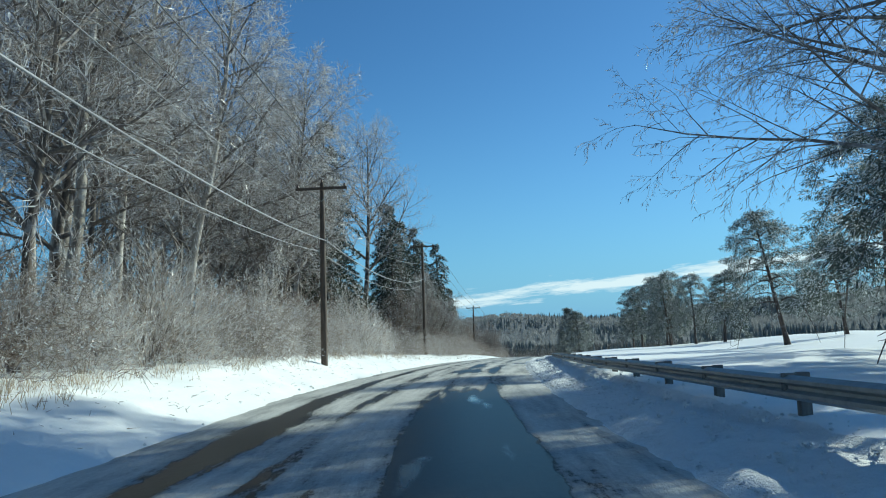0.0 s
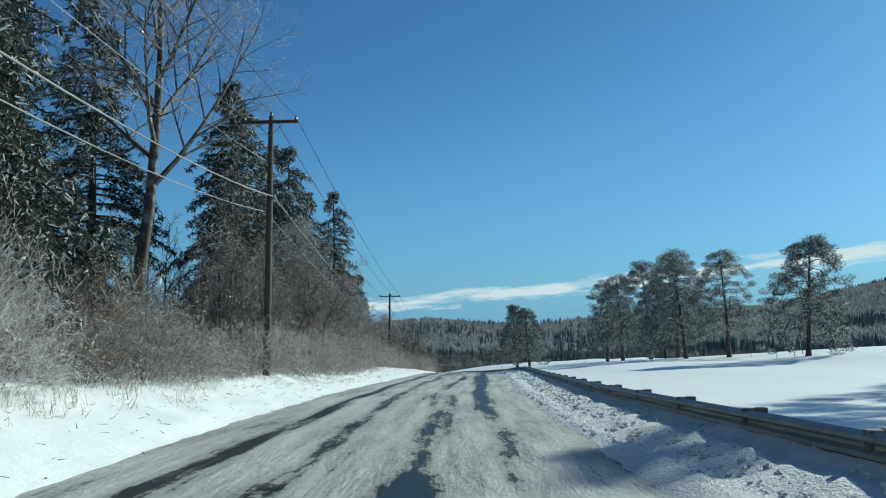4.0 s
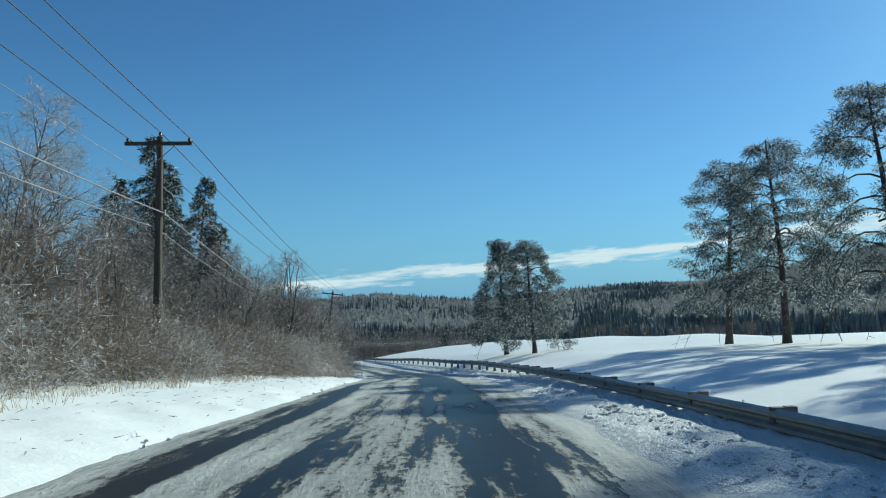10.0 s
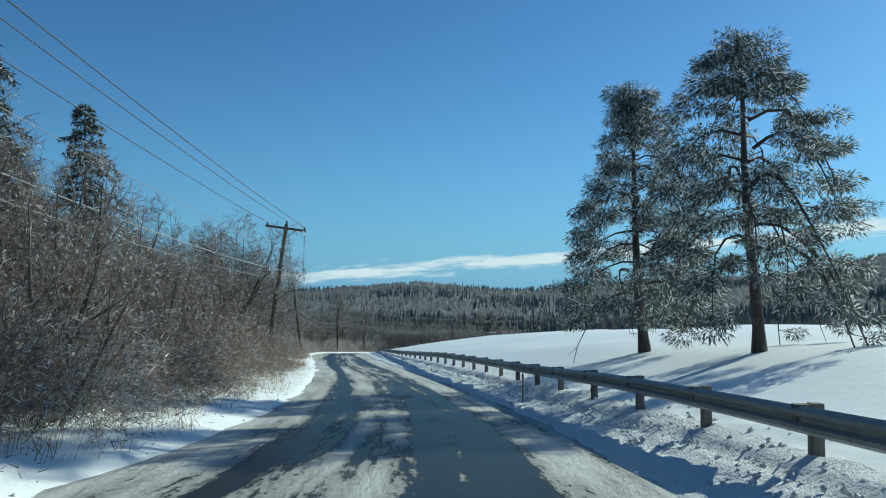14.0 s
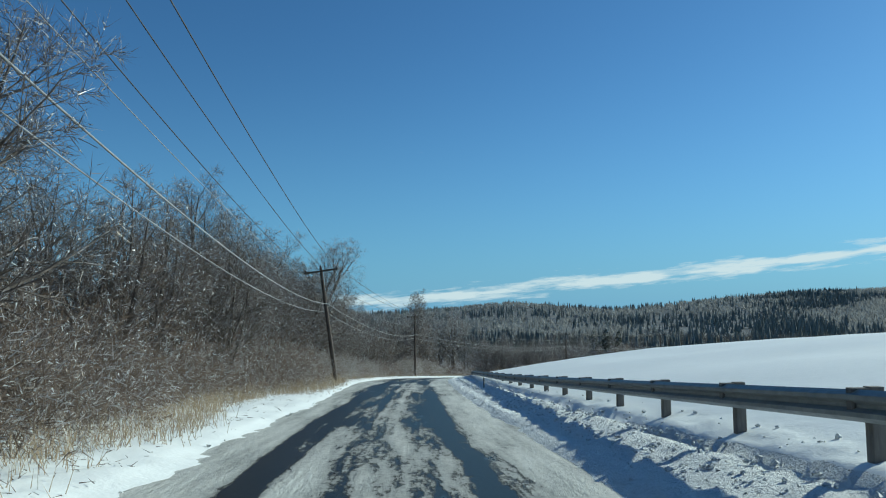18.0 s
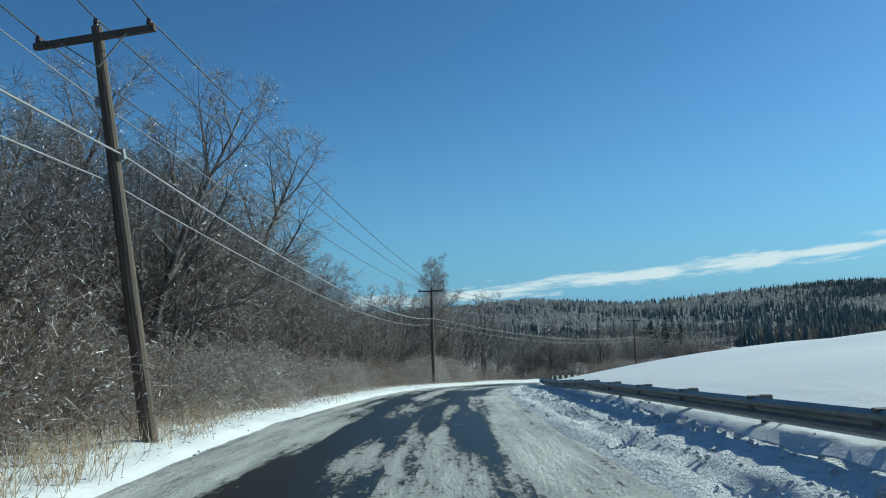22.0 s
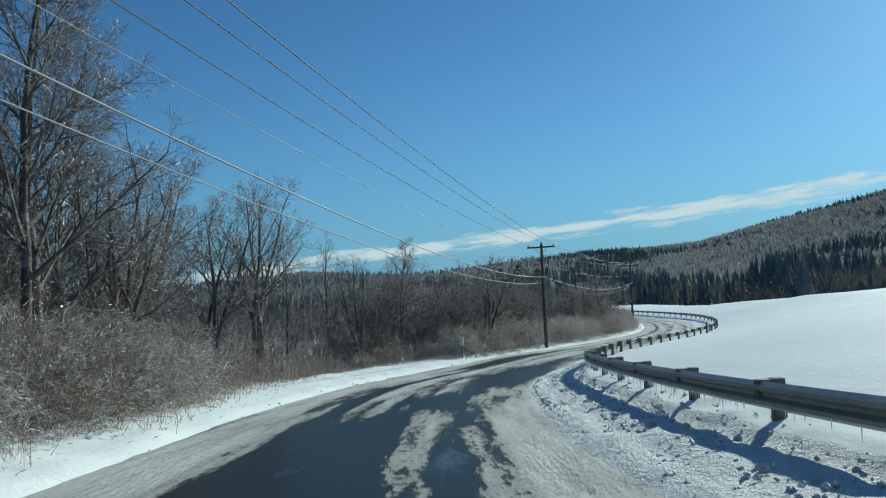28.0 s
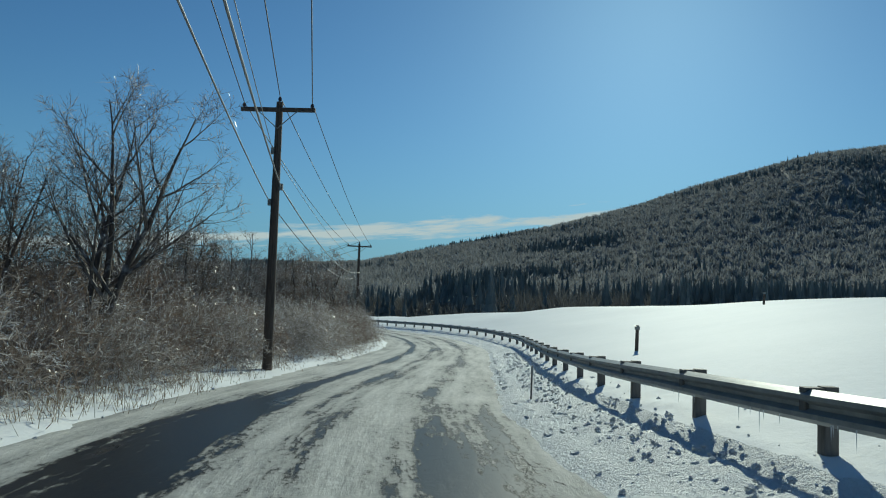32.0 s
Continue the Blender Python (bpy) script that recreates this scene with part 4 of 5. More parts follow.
keep("fan", bare_tree(27, 12.0, 0.56, stems=2, low=0.18, nb=30, kids=(11, 8), up=0.055, droop=0.01, tilt=(36, 66), flare=1.35), "broad leafless tree with a dense fan of frosted branches", "tree")
keep("ash", bare_tree(28, 13.0, 0.34, low=0.26, nb=22, kids=(11, 7), up=0.04, droop=0.01, tilt=(34, 58), wid=0.0065, name="slender_tree"), "tall slender leafless tree with dark iced branches", "tree")
keep("small", bare_tree(15, 6.2, 0.50, stems=5, low=0.10, nb=30, kids=(8, 5), twig=BRUSH, wid=0.006, name="small_tree"), "small many-stemmed leafless tree with reddish iced twigs", "tree")
keep("small2", bare_tree(17, 5.4, 0.58, stems=5, low=0.08, nb=30, kids=(8, 5), twig=BRUSH, droop=0.14, wid=0.006, name="small_tree"), "low tangled leafless tree bowed by ice", "tree")
keep("lite", bare_tree(24, 12.0, 0.40, low=0.22, nb=16, kids=(9,), levels=2, spikes=8, wid=0.011), "leafless tree deeper in the wood", "tree")
keep("lite2", bare_tree(25, 9.0, 0.46, stems=3, low=0.16, nb=21, kids=(8,), levels=2, spikes=8, wid=0.010), "many-stemmed leafless tree deeper in the wood", "tree")
keep("spruceA", conifer(21, 16.5, 6.0, 0.05, 0.36, NEEDLE, "spruce_tree", per_m=9.0, tuft=0.29), "tall dark spruce with frosted drooping boughs", "tree")
keep("spruceB", conifer(22, 13.0, 5.6, 0.05, 0.36, NEEDLE, "spruce_tree", per_m=9.0, tuft=0.29), "dark spruce with frosted drooping boughs", "tree")
keep("pineA", field_pine(31, 13.0, 9.4, 0.24, 0.05, heavy=0.2, limbs=28), "pine with ice-laden drooping boughs standing in the snowy field", "tree")
keep("pineB", field_pine(32, 12.0, 11.0, 0.30, 0.09, limbs=24, heavy=0.2), "broad leaning pine with ice-laden boughs standing in the snowy field", "tree")
keep("pineC", field_pine(33, 11.4, 8.2, 0.22, 0.03, cone=0.6, limbs=36, clump=0.58, clear=1.3), "full tapering pine with ice-laden boughs standing in the snowy field", "tree")
keep("pineD", field_pine(34, 10.0, 7.6, 0.30, 0.05, heavy=0.55, limbs=28, clump=0.55, clear=0.4), "round-topped pine with boughs bowed to the snow by ice", "tree")
keep("frostA", shrub(41, 2.4, 3.6, FROST, sprays=1200), "frost-covered arching shrub beside the road", "shrub")
keep("frostB", shrub(44, 3.1, 3.2, FROST, arch=0.3, sprays=1300), "tall frosted shrub beside the road", "shrub")
keep("brownA", shrub(42, 2.4, 3.6, BRUSH, sprays=1200), "tangled brown brush glazed with ice", "shrub")
keep("brownB", shrub(43, 1.5, 2.8, BRUSH, sprays=700, arch=1.1), "low brown bramble glazed with ice", "shrub")
keep("mound", shrub(45, 2.3, 4.4, MOUND, sprays=1900, arch=1.2), "rounded mound of frosted brambles", "shrub")


def put_tree(key, s, d, scale=1.0, turn=0.0, lean=0.0, label="", sink=0.0, group="", side=0.0):
    """lean: degrees towards the road; side: degrees along it."""
    g = ground_at(s, d)
    p, t, n = on_line(s)
    tilt = Matrix.Rotation(radians(lean), 4, t) @ Matrix.Rotation(radians(side), 4, n)
    ob = copy_thing(KINDS[key], Matrix.Translation(g - Vector((0, 0, sink))) @ tilt @ pose(0, 0, 0, 0, 0, turn))
    ob.scale = (scale, scale, scale)
    return tagged(ob, label, group=group)


rng = random.Random(77)
# field pines: along, across, size, kind, turn, lean to the road, lean along it
for s, d, k, key, turn, lean, side in ((123.0, 23.2, 1.0, "pineB", 40, -7, 0), (100.5, 21.5, 1.15, "pineB", 210, -2, 0), (136, 32, 0.8, "pineA", 70, -4, 0), (152.8, 24.2, 0.93, "pineD", 120, 0, 0),
                                       (166.6, 23.1, 0.80, "pineA", 10, 0, 0), (170.2, 20.2, 0.82, "pineA", 100, -3, 0), (176.8, 21.2, 0.93, "pineA", 200, -2, 0), (183.0, 21.6, 0.97, "pineD", 300, 0, 0),
                                       (186.3, 20.7, 0.96, "pineA", 60, 0, 0), (192.3, 18.7, 0.9, "pineA", 20, 0, 0), (196.9, 17.7, 0.88, "pineA", 150, 2, 0),
                                       (220.0, 9.6, 0.98, "pineC", 80, -9, 0), (212.5, 9.9, 0.97, "pineD", -8, -1, 0),
                                       # the last four, all but out of view, are added to shade the road's start
                                       (73.0, 14.5, 1.2, "pineA", 20, 0, 0), (87.5, 21.0, 1.35, "pineA", 120, 0, 0), (82.0, 16.5, 1.25, "pineA", 230, 0, 0), (91.0, 25.0, 1.15, "pineA", 300, 0, 0)):
    put_tree(key, s, d, k, turn, lean, group="pines in the field", side=side)

# spruces on the bank
for s, d, k, key in ((165.9, -13.2, 1.0, "spruceA"), (167.4, -16.2, 1.02, "spruceA"), (172, -14.5, 0.75, "spruceB"), (209.6, -19.3, 1.05, "spruceA"),
                     (217.3, -17.3, 1.0, "spruceA"), (221, -15.5, 1.0, "spruceB"), (213, -22, 1.15, "spruceB"), (226, -19, 1.0, "spruceB"),
                     (230, -22, 1.2, "spruceA"), (237, -23, 1.35, "spruceA"), (242.6, -18.1, 1.05, "spruceA"), (127, -19.5, 1.1, "spruceA"), (121, -20, 1.15, "spruceB"), (119, -14.6, 1.2, "spruceA"),
                     (124, -19, 1.1, "spruceA"), (139, -13.5, 1.0, "spruceA"), (145, -15, 1.1, "spruceA"), (151, -13.5, 0.98, "spruceA"),
                     (157, -17, 1.1, "spruceA"), (160, -13, 0.8, "spruceB"), (112, -19, 1.1, "spruceB"), (134, -19, 1.15, "spruceA"), (434, -23, 0.85, "spruceB"),
                     (437, -21, 0.88, "spruceB"), (440, -18, 0.8, "spruceB")):
    put_tree(key, s, d, k, rng.uniform(0, 360), group="spruces on the bank")

# leafless trees that stand out: along, across, size, kind, lean to the road, lean along it
for s, d, k, key, lean, side in ((89.0, -11.6, 1.05, "birch", 9, 0), (83.3, -11.5, 1.0, "birch2", 6, 0), (80, -11.4, 1.0, "birch", 5, 0), (81.5, -12.6, 1.0, "birch2", 5, 0), (78, -12.5, 0.95, "birch2", 3, 2),
                                 (87, -16, 1.0, "birch", 5, 0), (74, -13, 1.05, "birch2", 4, 3), (98, -15, 1.25, "grey", 2, 0), (104, -13, 1.3, "wide", 3, 0),
                                 (109, -15, 1.35, "grey", 0, 0), (114, -18, 1.3, "grey", 3, 0), (129.3, -14.4, 1.14, "big", 4, 0), (100, -19, 1.1, "wide", 0, 0),
                                 (133, -11.5, 0.8, "lite", 3, 0), (138, -11, 0.75, "round2", 4, 0), (148, -10.5, 0.7, "round2", 4, 0), (144, -10, 0.8, "round2", 4, 0), (150, -12, 0.7, "wide", 3, 0), (157, -11.5, 0.5, "wide", 2, 0), (163, -10.5, 0.42, "wide", 2, 0), (143, -11.5, 0.6, "grey", 0, 0),
                                 (193, -21, 0.85, "wide", 0, 0), (187, -19, 0.8, "grey", 0, 0), (200, -20, 0.9, "round", 0, 0),
                                 (205, -6.6, 0.75, "small2", 8, 0), (209, -8.0, 0.9, "small", 5, 0), (216, -8.0, 0.9, "small2", 4, 0), (223, -7.2, 0.85, "small", 4, 0),
                                 (266.4, -11.5, 0.85, "fan", 0, 0), (287.5, -9.5, 0.9, "fan", 3, 0), (259, -12, 0.9, "round2", 0, 0), (272, -11, 0.9, "round2", 2, 0), (253, -11, 0.8, "round", 0, 0),
                                 (278, -13, 0.95, "round", 0, 0), (287, -11.5, 0.9, "round2", 0, 0), (300.7, -11.4, 1.15, "fan", 2, 0), (295, -13.5, 0.95, "fan", 0, 0), (290, -14.5, 1.0, "fan", 0, 0), (299, -16.5, 1.1, "fan", 0, 0), (305, -13.5, 0.9, "fan", 0, 0), (310, -15.5, 0.85, "fan", 0, 0), (297, -9.8, 0.75, "round", 2, 0),
                                 (306, -12.0, 0.8, "wide", 2, 0), (312.5, -7.4, 0.8, "small", 2, 0), (317, -10.5, 0.95, "round", 3, 0), (323, -11.5, 0.95, "round2", 0, 0),
                                 (335.4, -8.6, 0.95, "ash", -3, 0), (336.6, -9.2, 0.92, "ash", 4, -2), (339, -10.5, 0.85, "ash", 0, 0), (331, -11, 0.85, "round", 0, 0), (314, -13, 0.9, "round2", 0, 0), (309, -11, 0.85, "round", 2, 0), (320, -14, 1.0, "round", 0, 0), (303, -9.5, 0.8, "small", 3, 0), (341, -13, 0.95, "round", 0, 0), (345, -16, 0.9, "open", 0, 0), (347, -13, 0.75, "round2", 0, 0), (327, -10, 0.8, "small", 0, 0),
                                 (350, -17, 1.15, "open", 0, 0), (354, -19, 1.5, "open", 0, 0), (357, -17.5, 1.3, "open", 0, 0), (361, -17.5, 1.5, "open", 0, 0), (374, -21, 0.7, "open", 0, 0), (378, -19, 0.75, "open", 0, 0), (377, -25, 0.75, "open", 0, 0), (370, -23, 0.6, "open", 0, 0),
                                 (364.5, -9.5, 0.6, "ash", 4, 0), (366, -11, 0.85, "open", 2, 0), (361.5, -10.5, 0.8, "open", 0, 0), (372, -6.9, 0.83, "open", 0, 0), (371.0, -9.2, 0.62, "open", 0, 0)):
    put_tree(key, s, d, k, rng.uniform(0, 360), lean, group="leafless trees on the bank", side=side)

# the wood behind them
s = 60.0
while s < 470:
    for r in range(3):
        d = -(11.5 + r * 6.0 + rng.uniform(0, 5.5))
        if 172 < s < 250 and r == 0:
            key, k = rng.choice(["small", "small2", "small"]), rng.uniform(1.0, 1.35) * (0.78 if s > 228 else 1.0)
        elif s < 130:
            key, k = rng.choice(["lite", "grey", "birch", "lite"]) if r < 2 else "lite", rng.uniform(0.85, 1.2)
        elif s < 172:
            key, k = rng.choice(["lite", "lite2"]) if r else "lite2", rng.uniform(0.5, 0.75)
        elif s < 250:
            key, k = "lite2", rng.uniform(0.6, 0.85)
        elif s < 345:
            key, k = rng.choice(["small", "lite2", "lite2", "round2"]) if r == 0 else rng.choice(["lite2", "lite"]), rng.uniform(0.65, 0.95)
        else:
            key, k = rng.choice(["small", "lite2"]) if r == 0 else rng.choice(["lite2", "lite"]), rng.uniform(0.55, 0.85)
            d -= 4.0 if 340 < s < 362 else 0.0
        if 110 < s < 131:
            d -= 7.0
        put_tree(key, s + rng.uniform(-1.5, 1.5), d, k, rng.uniform(0, 360), rng.uniform(-3, 5), group="trees of the wood")
    s += 4.2 if s < 180 else 5.4

FRONT = ([60, 84, 102, 108, 123, 131, 142, 147, 154, 165, 173, 184, 191, 198, 217, 235, 238, 246, 252, 259, 263, 275, 283, 287, 291, 301, 310, 330, 334, 342, 350, 356, 360, 363, 367, 392, 470],
         [7.2, 7.2, 7.3, 6.8, 6.2, 5.5, 5.7, 6.2, 7.2, 7.4, 7.8, 7.0, 6.6, 5.1, 5.1, 4.8, 4.5, 4.7, 5.9, 6.1, 4.5, 5.0, 5.6, 6.0, 5.0, 5.4, 5.8, 5.4, 5.1, 6.5, 7.5, 8.0, 6.6, 5.2, 4.4, 4.6, 5.2])


# the close-set trees along the edge of the wood
for s0, s1, gap, keys, lo, hi in ((64, 112, 4.2, ("grey", "grey", "lite"), 0.75, 1.1), (130, 172, 3.0, ("round2", "small", "round"), 0.55, 0.8), (176, 236, 3.0, ("small", "small2", "round2"), 0.55, 1.0),
                                  (236, 300, 2.3, ("round", "round2", "round", "small"), 0.78, 1.02), (300, 342, 2.6, ("round", "round2", "small"), 0.68, 0.95), (366, 420, 3.0, ("small", "round2", "open"), 0.5, 0.75)):
    s = float(s0)
    while s < s1:
        edge = float(np.interp(s, *FRONT))
        key = rng.choice(keys)
        put_tree(key, s, -(edge + rng.uniform(3.2, 7.5)), rng.uniform(lo, hi) * (1.35 if key.startswith("small") else 1.0), rng.uniform(0, 360), rng.uniform(-2, 5), group="trees of the wood")
        s += gap * rng.uniform(0.7, 1.3)


def thicket(name, label, seed, count, s_range, near, far, tall, stems, twig_r, mat, fine=9):
    """Joined leafless stems that fill the wood behind the first trees."""
    rng = random.Random(seed)
    b = Build()
    for _ in range(count):
        s = rng.uniform(*s_range)
        edge = float(np.interp(s, *FRONT))
        g = ground_at(s, -(edge + rng.uniform(near, far)))
        h = rng.uniform(*tall) * float(np.interp(s, [60, 130, 180, 250, 340, 400], [1.0, 1.0, 0.8, 0.8, 0.8, 0.7]))
        for _ in range(stems):
            dv = Vector((rng.gauss(0, 0.22), rng.gauss(0, 0.22), 1)).normalized()
            q = g + Vector((rng.gauss(0, 0.3), rng.gauss(0, 0.3), -0.1))
            hh = h * rng.uniform(0.6, 1.0)
            b.sprig(q, dv * hh, twig_r * 1.8, rng)
            for _ in range(fine):
                at = q + dv * hh * rng.uniform(0.2, 0.95)
                b.sprig(at, (dv * 0.7 + rvec(rng) * 0.8).normalized() * hh * rng.uniform(0.12, 0.3), twig_r * 1.2, rng)
    tagged(new(name, b.mesh(name, mat)), label, "undergrowth", kind="stuff")


thicket("undergrowth", "brown leafless undergrowth filling the wood floor", 3, 3800, (60, 470), 3.0, 20, (1.2, 3.4), 4, 0.012, BRUSH)
thicket("back_wood", "grey leafless saplings standing behind the roadside trees", 4, 420, (60, 480), 14, 42, (3, 7), 2, 0.014, TWIG, 14)
thicket("low_wood", "low leafless wood beyond the roadside brush", 7, 2300, (335, 480), 5, 45, (2.5, 6.0), 4, 0.012, BRUSH, 16)
thicket("bank_weeds", "brown weeds and saplings on the bank by the bend", 8, 420, (341, 368), 0.8, 9, (0.8, 2.0), 4, 0.009, BRUSH, 10)

# low woods beyond the bend
for _ in range(30):
    s, d = rng.uniform(365, 500), -rng.uniform(25, 70)
    put_tree("lite2", s, d, rng.uniform(0.6, 0.9), rng.uniform(0, 360), group="trees of the wood")

# brush at the foot of the bank
s = 60.0
while s < 460:
    edge = float(np.interp(s, *FRONT))
    if s < 112:
        key, k = rng.choice(["frostA", "frostB", "frostB", "mound"]), rng.uniform(0.65, 1.35)
    elif s < 132:
        key, k = rng.choice(["brownA", "brownB", "mound", "brownB"]), rng.uniform(0.7, 1.0)
    elif s < 215:
        key, k = rng.choice(["brownA", "mound", "brownA", "brownA"]), rng.uniform(0.85, 1.25)
    elif s < 262:
        key, k = rng.choice(["brownA", "brownA", "brownB"]), rng.uniform(0.95, 1.4)
    elif s < 280:
        key, k = rng.choice(["brownA", "brownB", "brownA"]), rng.uniform(0.9, 1.25)
    elif s < 345:
        key, k = rng.choice(["mound", "brownA", "brownA"]), rng.uniform(0.7, 1.0)
    elif s < 364:
        key, k = "brownB", rng.uniform(0.6, 0.85)
    else:
        key, k = rng.choice(["brownA", "mound", "brownA"]), rng.uniform(0.8, 1.15)
    put_tree(key, s, -(edge + 1.5 * k + rng.uniform(0, 0.5)), k, rng.uniform(0, 360), group="roadside brush")
    if rng.random() < (0.95 if 130 < s < 345 else 0.7) and not 340 < s < 360:
        put_tree(rng.choice(["brownA", "frostB", "brownA"]) if s < 200 else "brownA", s + 0.9, -(edge + rng.uniform(3.4, 5.4)), rng.uniform(1.0, 1.7), rng.uniform(0, 360), group="roadside brush")
    s += rng.uniform(2.2, 4.0) if s < 135 else rng.uniform(2.1, 2.9)
put_tree("brownA", 172, -11.5, 2.1, 40, label="large rounded brown bush glazed with ice", group="roadside brush")
for s, d, k in ((198.1, -7.6, 1.1), (194.3, -8.2, 0.9), (289, -7.2, 1.05), (285.5, -7.6, 1.0), (292.5, -7.2, 0.9), (301, -7.4, 0.8), (333, -7.8, 1.15), (336.5, -7.9, 1.1), (329, -7.5, 1.15), (341, -9, 1.1)):
    put_tree("mound", s, d, k, rng.uniform(0, 360), label="rounded mound of frosted brambles beside the road", group="roadside brush")


def overhang_tree(s, d):
    """Bare tree by the rail whose ice-laden limbs reach low over the verge."""
    rng = random.Random(91)
    root = new("overhanging_tree")
    g = ground_at(s, d)
    p, t, n = on_line(s)
    root.matrix_basis = Matrix.Translation(g)
    trunk, limbs, twigs, ice = Build(), Build(), Build(), Build()
    trunk.tube([Vector((0, 0, -0.3)), Vector((0, 0, 2.5)), Vector((-0.2, 0, 5.5)), Vector((-0.3, 0.2, 9)), Vector((-0.2, 0.3, 12.5))], [0.36, 0.27, 0.22, 0.14, 0.03], 9)
    cfg = dict(wiggle=0.15, up=0.03, droop=0.12, levels=3, kids=(13, 8), ref=(6.0, 2.4), spikes=8, twig=0.0075, twiglen=0.30, beads=0.35)
    for i in range(15):
        z = 4.2 + 7.3 * i / 15
        a = radians(rng.uniform(-75, 75)) if i % 3 else rng.uniform(0, 6.28)
        dirv = Matrix.Rotation(a, 3, "Z") @ (-n)
        limb(limbs, twigs, ice, rng, Vector((-0.2, 0.1, z)), (dirv + Vector((0, 0, 0.28))).normalized(), rng.uniform(5.6, 7.2) * (1.1 - 0.04 * i), 0.06, 1, cfg)
    part("trunk", trunk, BARK, root, smooth=True)
    part("branchwork", limbs, LIMB, root)
    part("crown", twigs, ICETWIG, root, "fine leafless twigs coated in ice")
    tagged(part("ice", ice, ICEBEAD, root, "beads of ice on the twigs, glints put in as white"), kind="stuff")
    tagged(root, "leafless tree with ice-coated limbs reaching over the verge", "tree")


overhang_tree(75.0, 10.8)


def tufts(name, spots, h, count, mat, label):
    rng = random.Random(len(name))
    b = Build()
    for s, d, k in spots:
        g = ground_at(s, d)
        for _ in range(count):
            q = g + Vector((rng.gauss(0, 0.22), rng.gauss(0, 0.22), -0.05))
            dv = Vector((rng.gauss(0, 0.35), rng.gauss(0, 0.35), 1)).normalized() * h * k * rng.uniform(0.5, 1.1)
            b.spike(q, dv, 0.006)
    tagged(new(name, b.mesh(name, mat)), label, "grass", kind="stuff")


spots = []
s = 60.0
while s < 440:
    edge = float(np.interp(s, *FRONT))
    thick = 3 if s < 75 or 240 < s < 290 or 335 < s < 372 else 1
    for _ in range(0 if 118 < s < 165 else thick):
        spots.append((s + rng.uniform(-0.3, 0.3), -(edge + rng.uniform(-0.5, 1.2)), rng.uniform(0.6, 1.3) * (1.5 if 240 < s < 290 else 1.0)))
    s += 0.42
tufts("dry_grass", spots, 0.48, 13, GRASS, "tan dry grass fringe poking from the snow")
tufts("verge_tuft", [(348.2, 4.6, 1), (351.7, 4.5, 0.8), (355.2, 4.6, 0.5), (357, 4.7, 0.6)], 0.26, 60, BRUSH, "dark grass tufts beside the guardrail posts")


def verge_litter():
    """Broken twigs and grass stalks lying on the snow between the road and the brush."""
    rng = random.Random(21)
    b = Build()
    for _ in range(4200):
        s = rng.uniform(62, 400)
        inner, outer = -float(np.interp(s, *EDGE_L)) + 0.3, float(np.interp(s, *FRONT)) + 0.3
        if outer <= inner:
            continue
        g = ground_at(s, -(outer - (outer - inner) * rng.random() ** 1.8))
        way = Vector((rng.gauss(0, 1), rng.gauss(0, 1), rng.uniform(0.0, 0.5))).normalized()
        b.spike(g + Vector((0, 0, 0.03)), way * rng.uniform(0.05, 0.22), rng.uniform(0.004, 0.009))
    tagged(new("twig_litter", b.mesh("twig_litter", BRUSH)), "broken twigs and stalks scattered on the snowy verge", "litter", kind="stuff")


verge_litter()


def snow_chunks():
    rng = random.Random(8)
    b = Build()
    for _ in range(19000):
        s = rng.uniform(62, 395)
        d = ROAD_R + 0.25 + abs(rng.gauss(0.5, 0.75)) if rng.random() < 0.985 else float(np.interp(s, *EDGE_L)) - abs(rng.gauss(0.0, 0.15))
        r = 0.014 + 0.042 * rng.random() ** 2.2
        g = ground_at(s, d) + Vector((0, 0, 0.02))
        base = len(b.v)
        tw = rng.random() * 6
        for zf, rf, k in ((-0.6, 0.9, 4), (0.25, 1.0, 4)):
            for i in range(k):
                an = tw + 6.2832 * i / k + (0.6 if zf > 0 else 0)
                q = r * rf * rng.uniform(0.7, 1.2)
                b.v.append(g + Vector((math.cos(an) * q, math.sin(an) * q, r * zf * rng.uniform(0.7, 1.1))))
        b.v.append(g + Vector((rng.gauss(0, r * 0.3), rng.gauss(0, r * 0.3), r * rng.uniform(0.6, 1.0))))
        for i in range(4):
            j = (i + 1) % 4
            b.f += [(base + i, base + j, base + 4 + j, base + 4 + i), (base + 4 + i, base + 4 + j, base + 8)]
    tagged(new("snow_chunks", b.mesh("snow_chunks", PLOWED)), "clods of ploughed snow along the road edge", "snow", kind="stuff")


snow_chunks()


def icicles():
    """Rows of icicles under the rail where meltwater ran."""
    rng = random.Random(12)
    b = Build()
    for _ in range(900):
        s = rng.choice((rng.gauss(139, 6), rng.gauss(337, 5), rng.gauss(350, 6)))
        p, t, n = on_line(s)
        top, dd = float(np.interp(s, *RAIL_TOP)), float(np.interp(s, *RAIL_D))
        q = p + n * (dd - 0.06) + Vector((0, 0, top - 0.19 - 0.118))
        b.spike(q, Vector((0, 0, -1)) * 0.22 * rng.random() ** 2.0 - Vector((0, 0, 0.03)), 0.007)
    tagged(new("icicles", b.mesh("icicles", ICE)), "small icicles hanging from the guardrail", "ice", kind="stuff")


icicles()
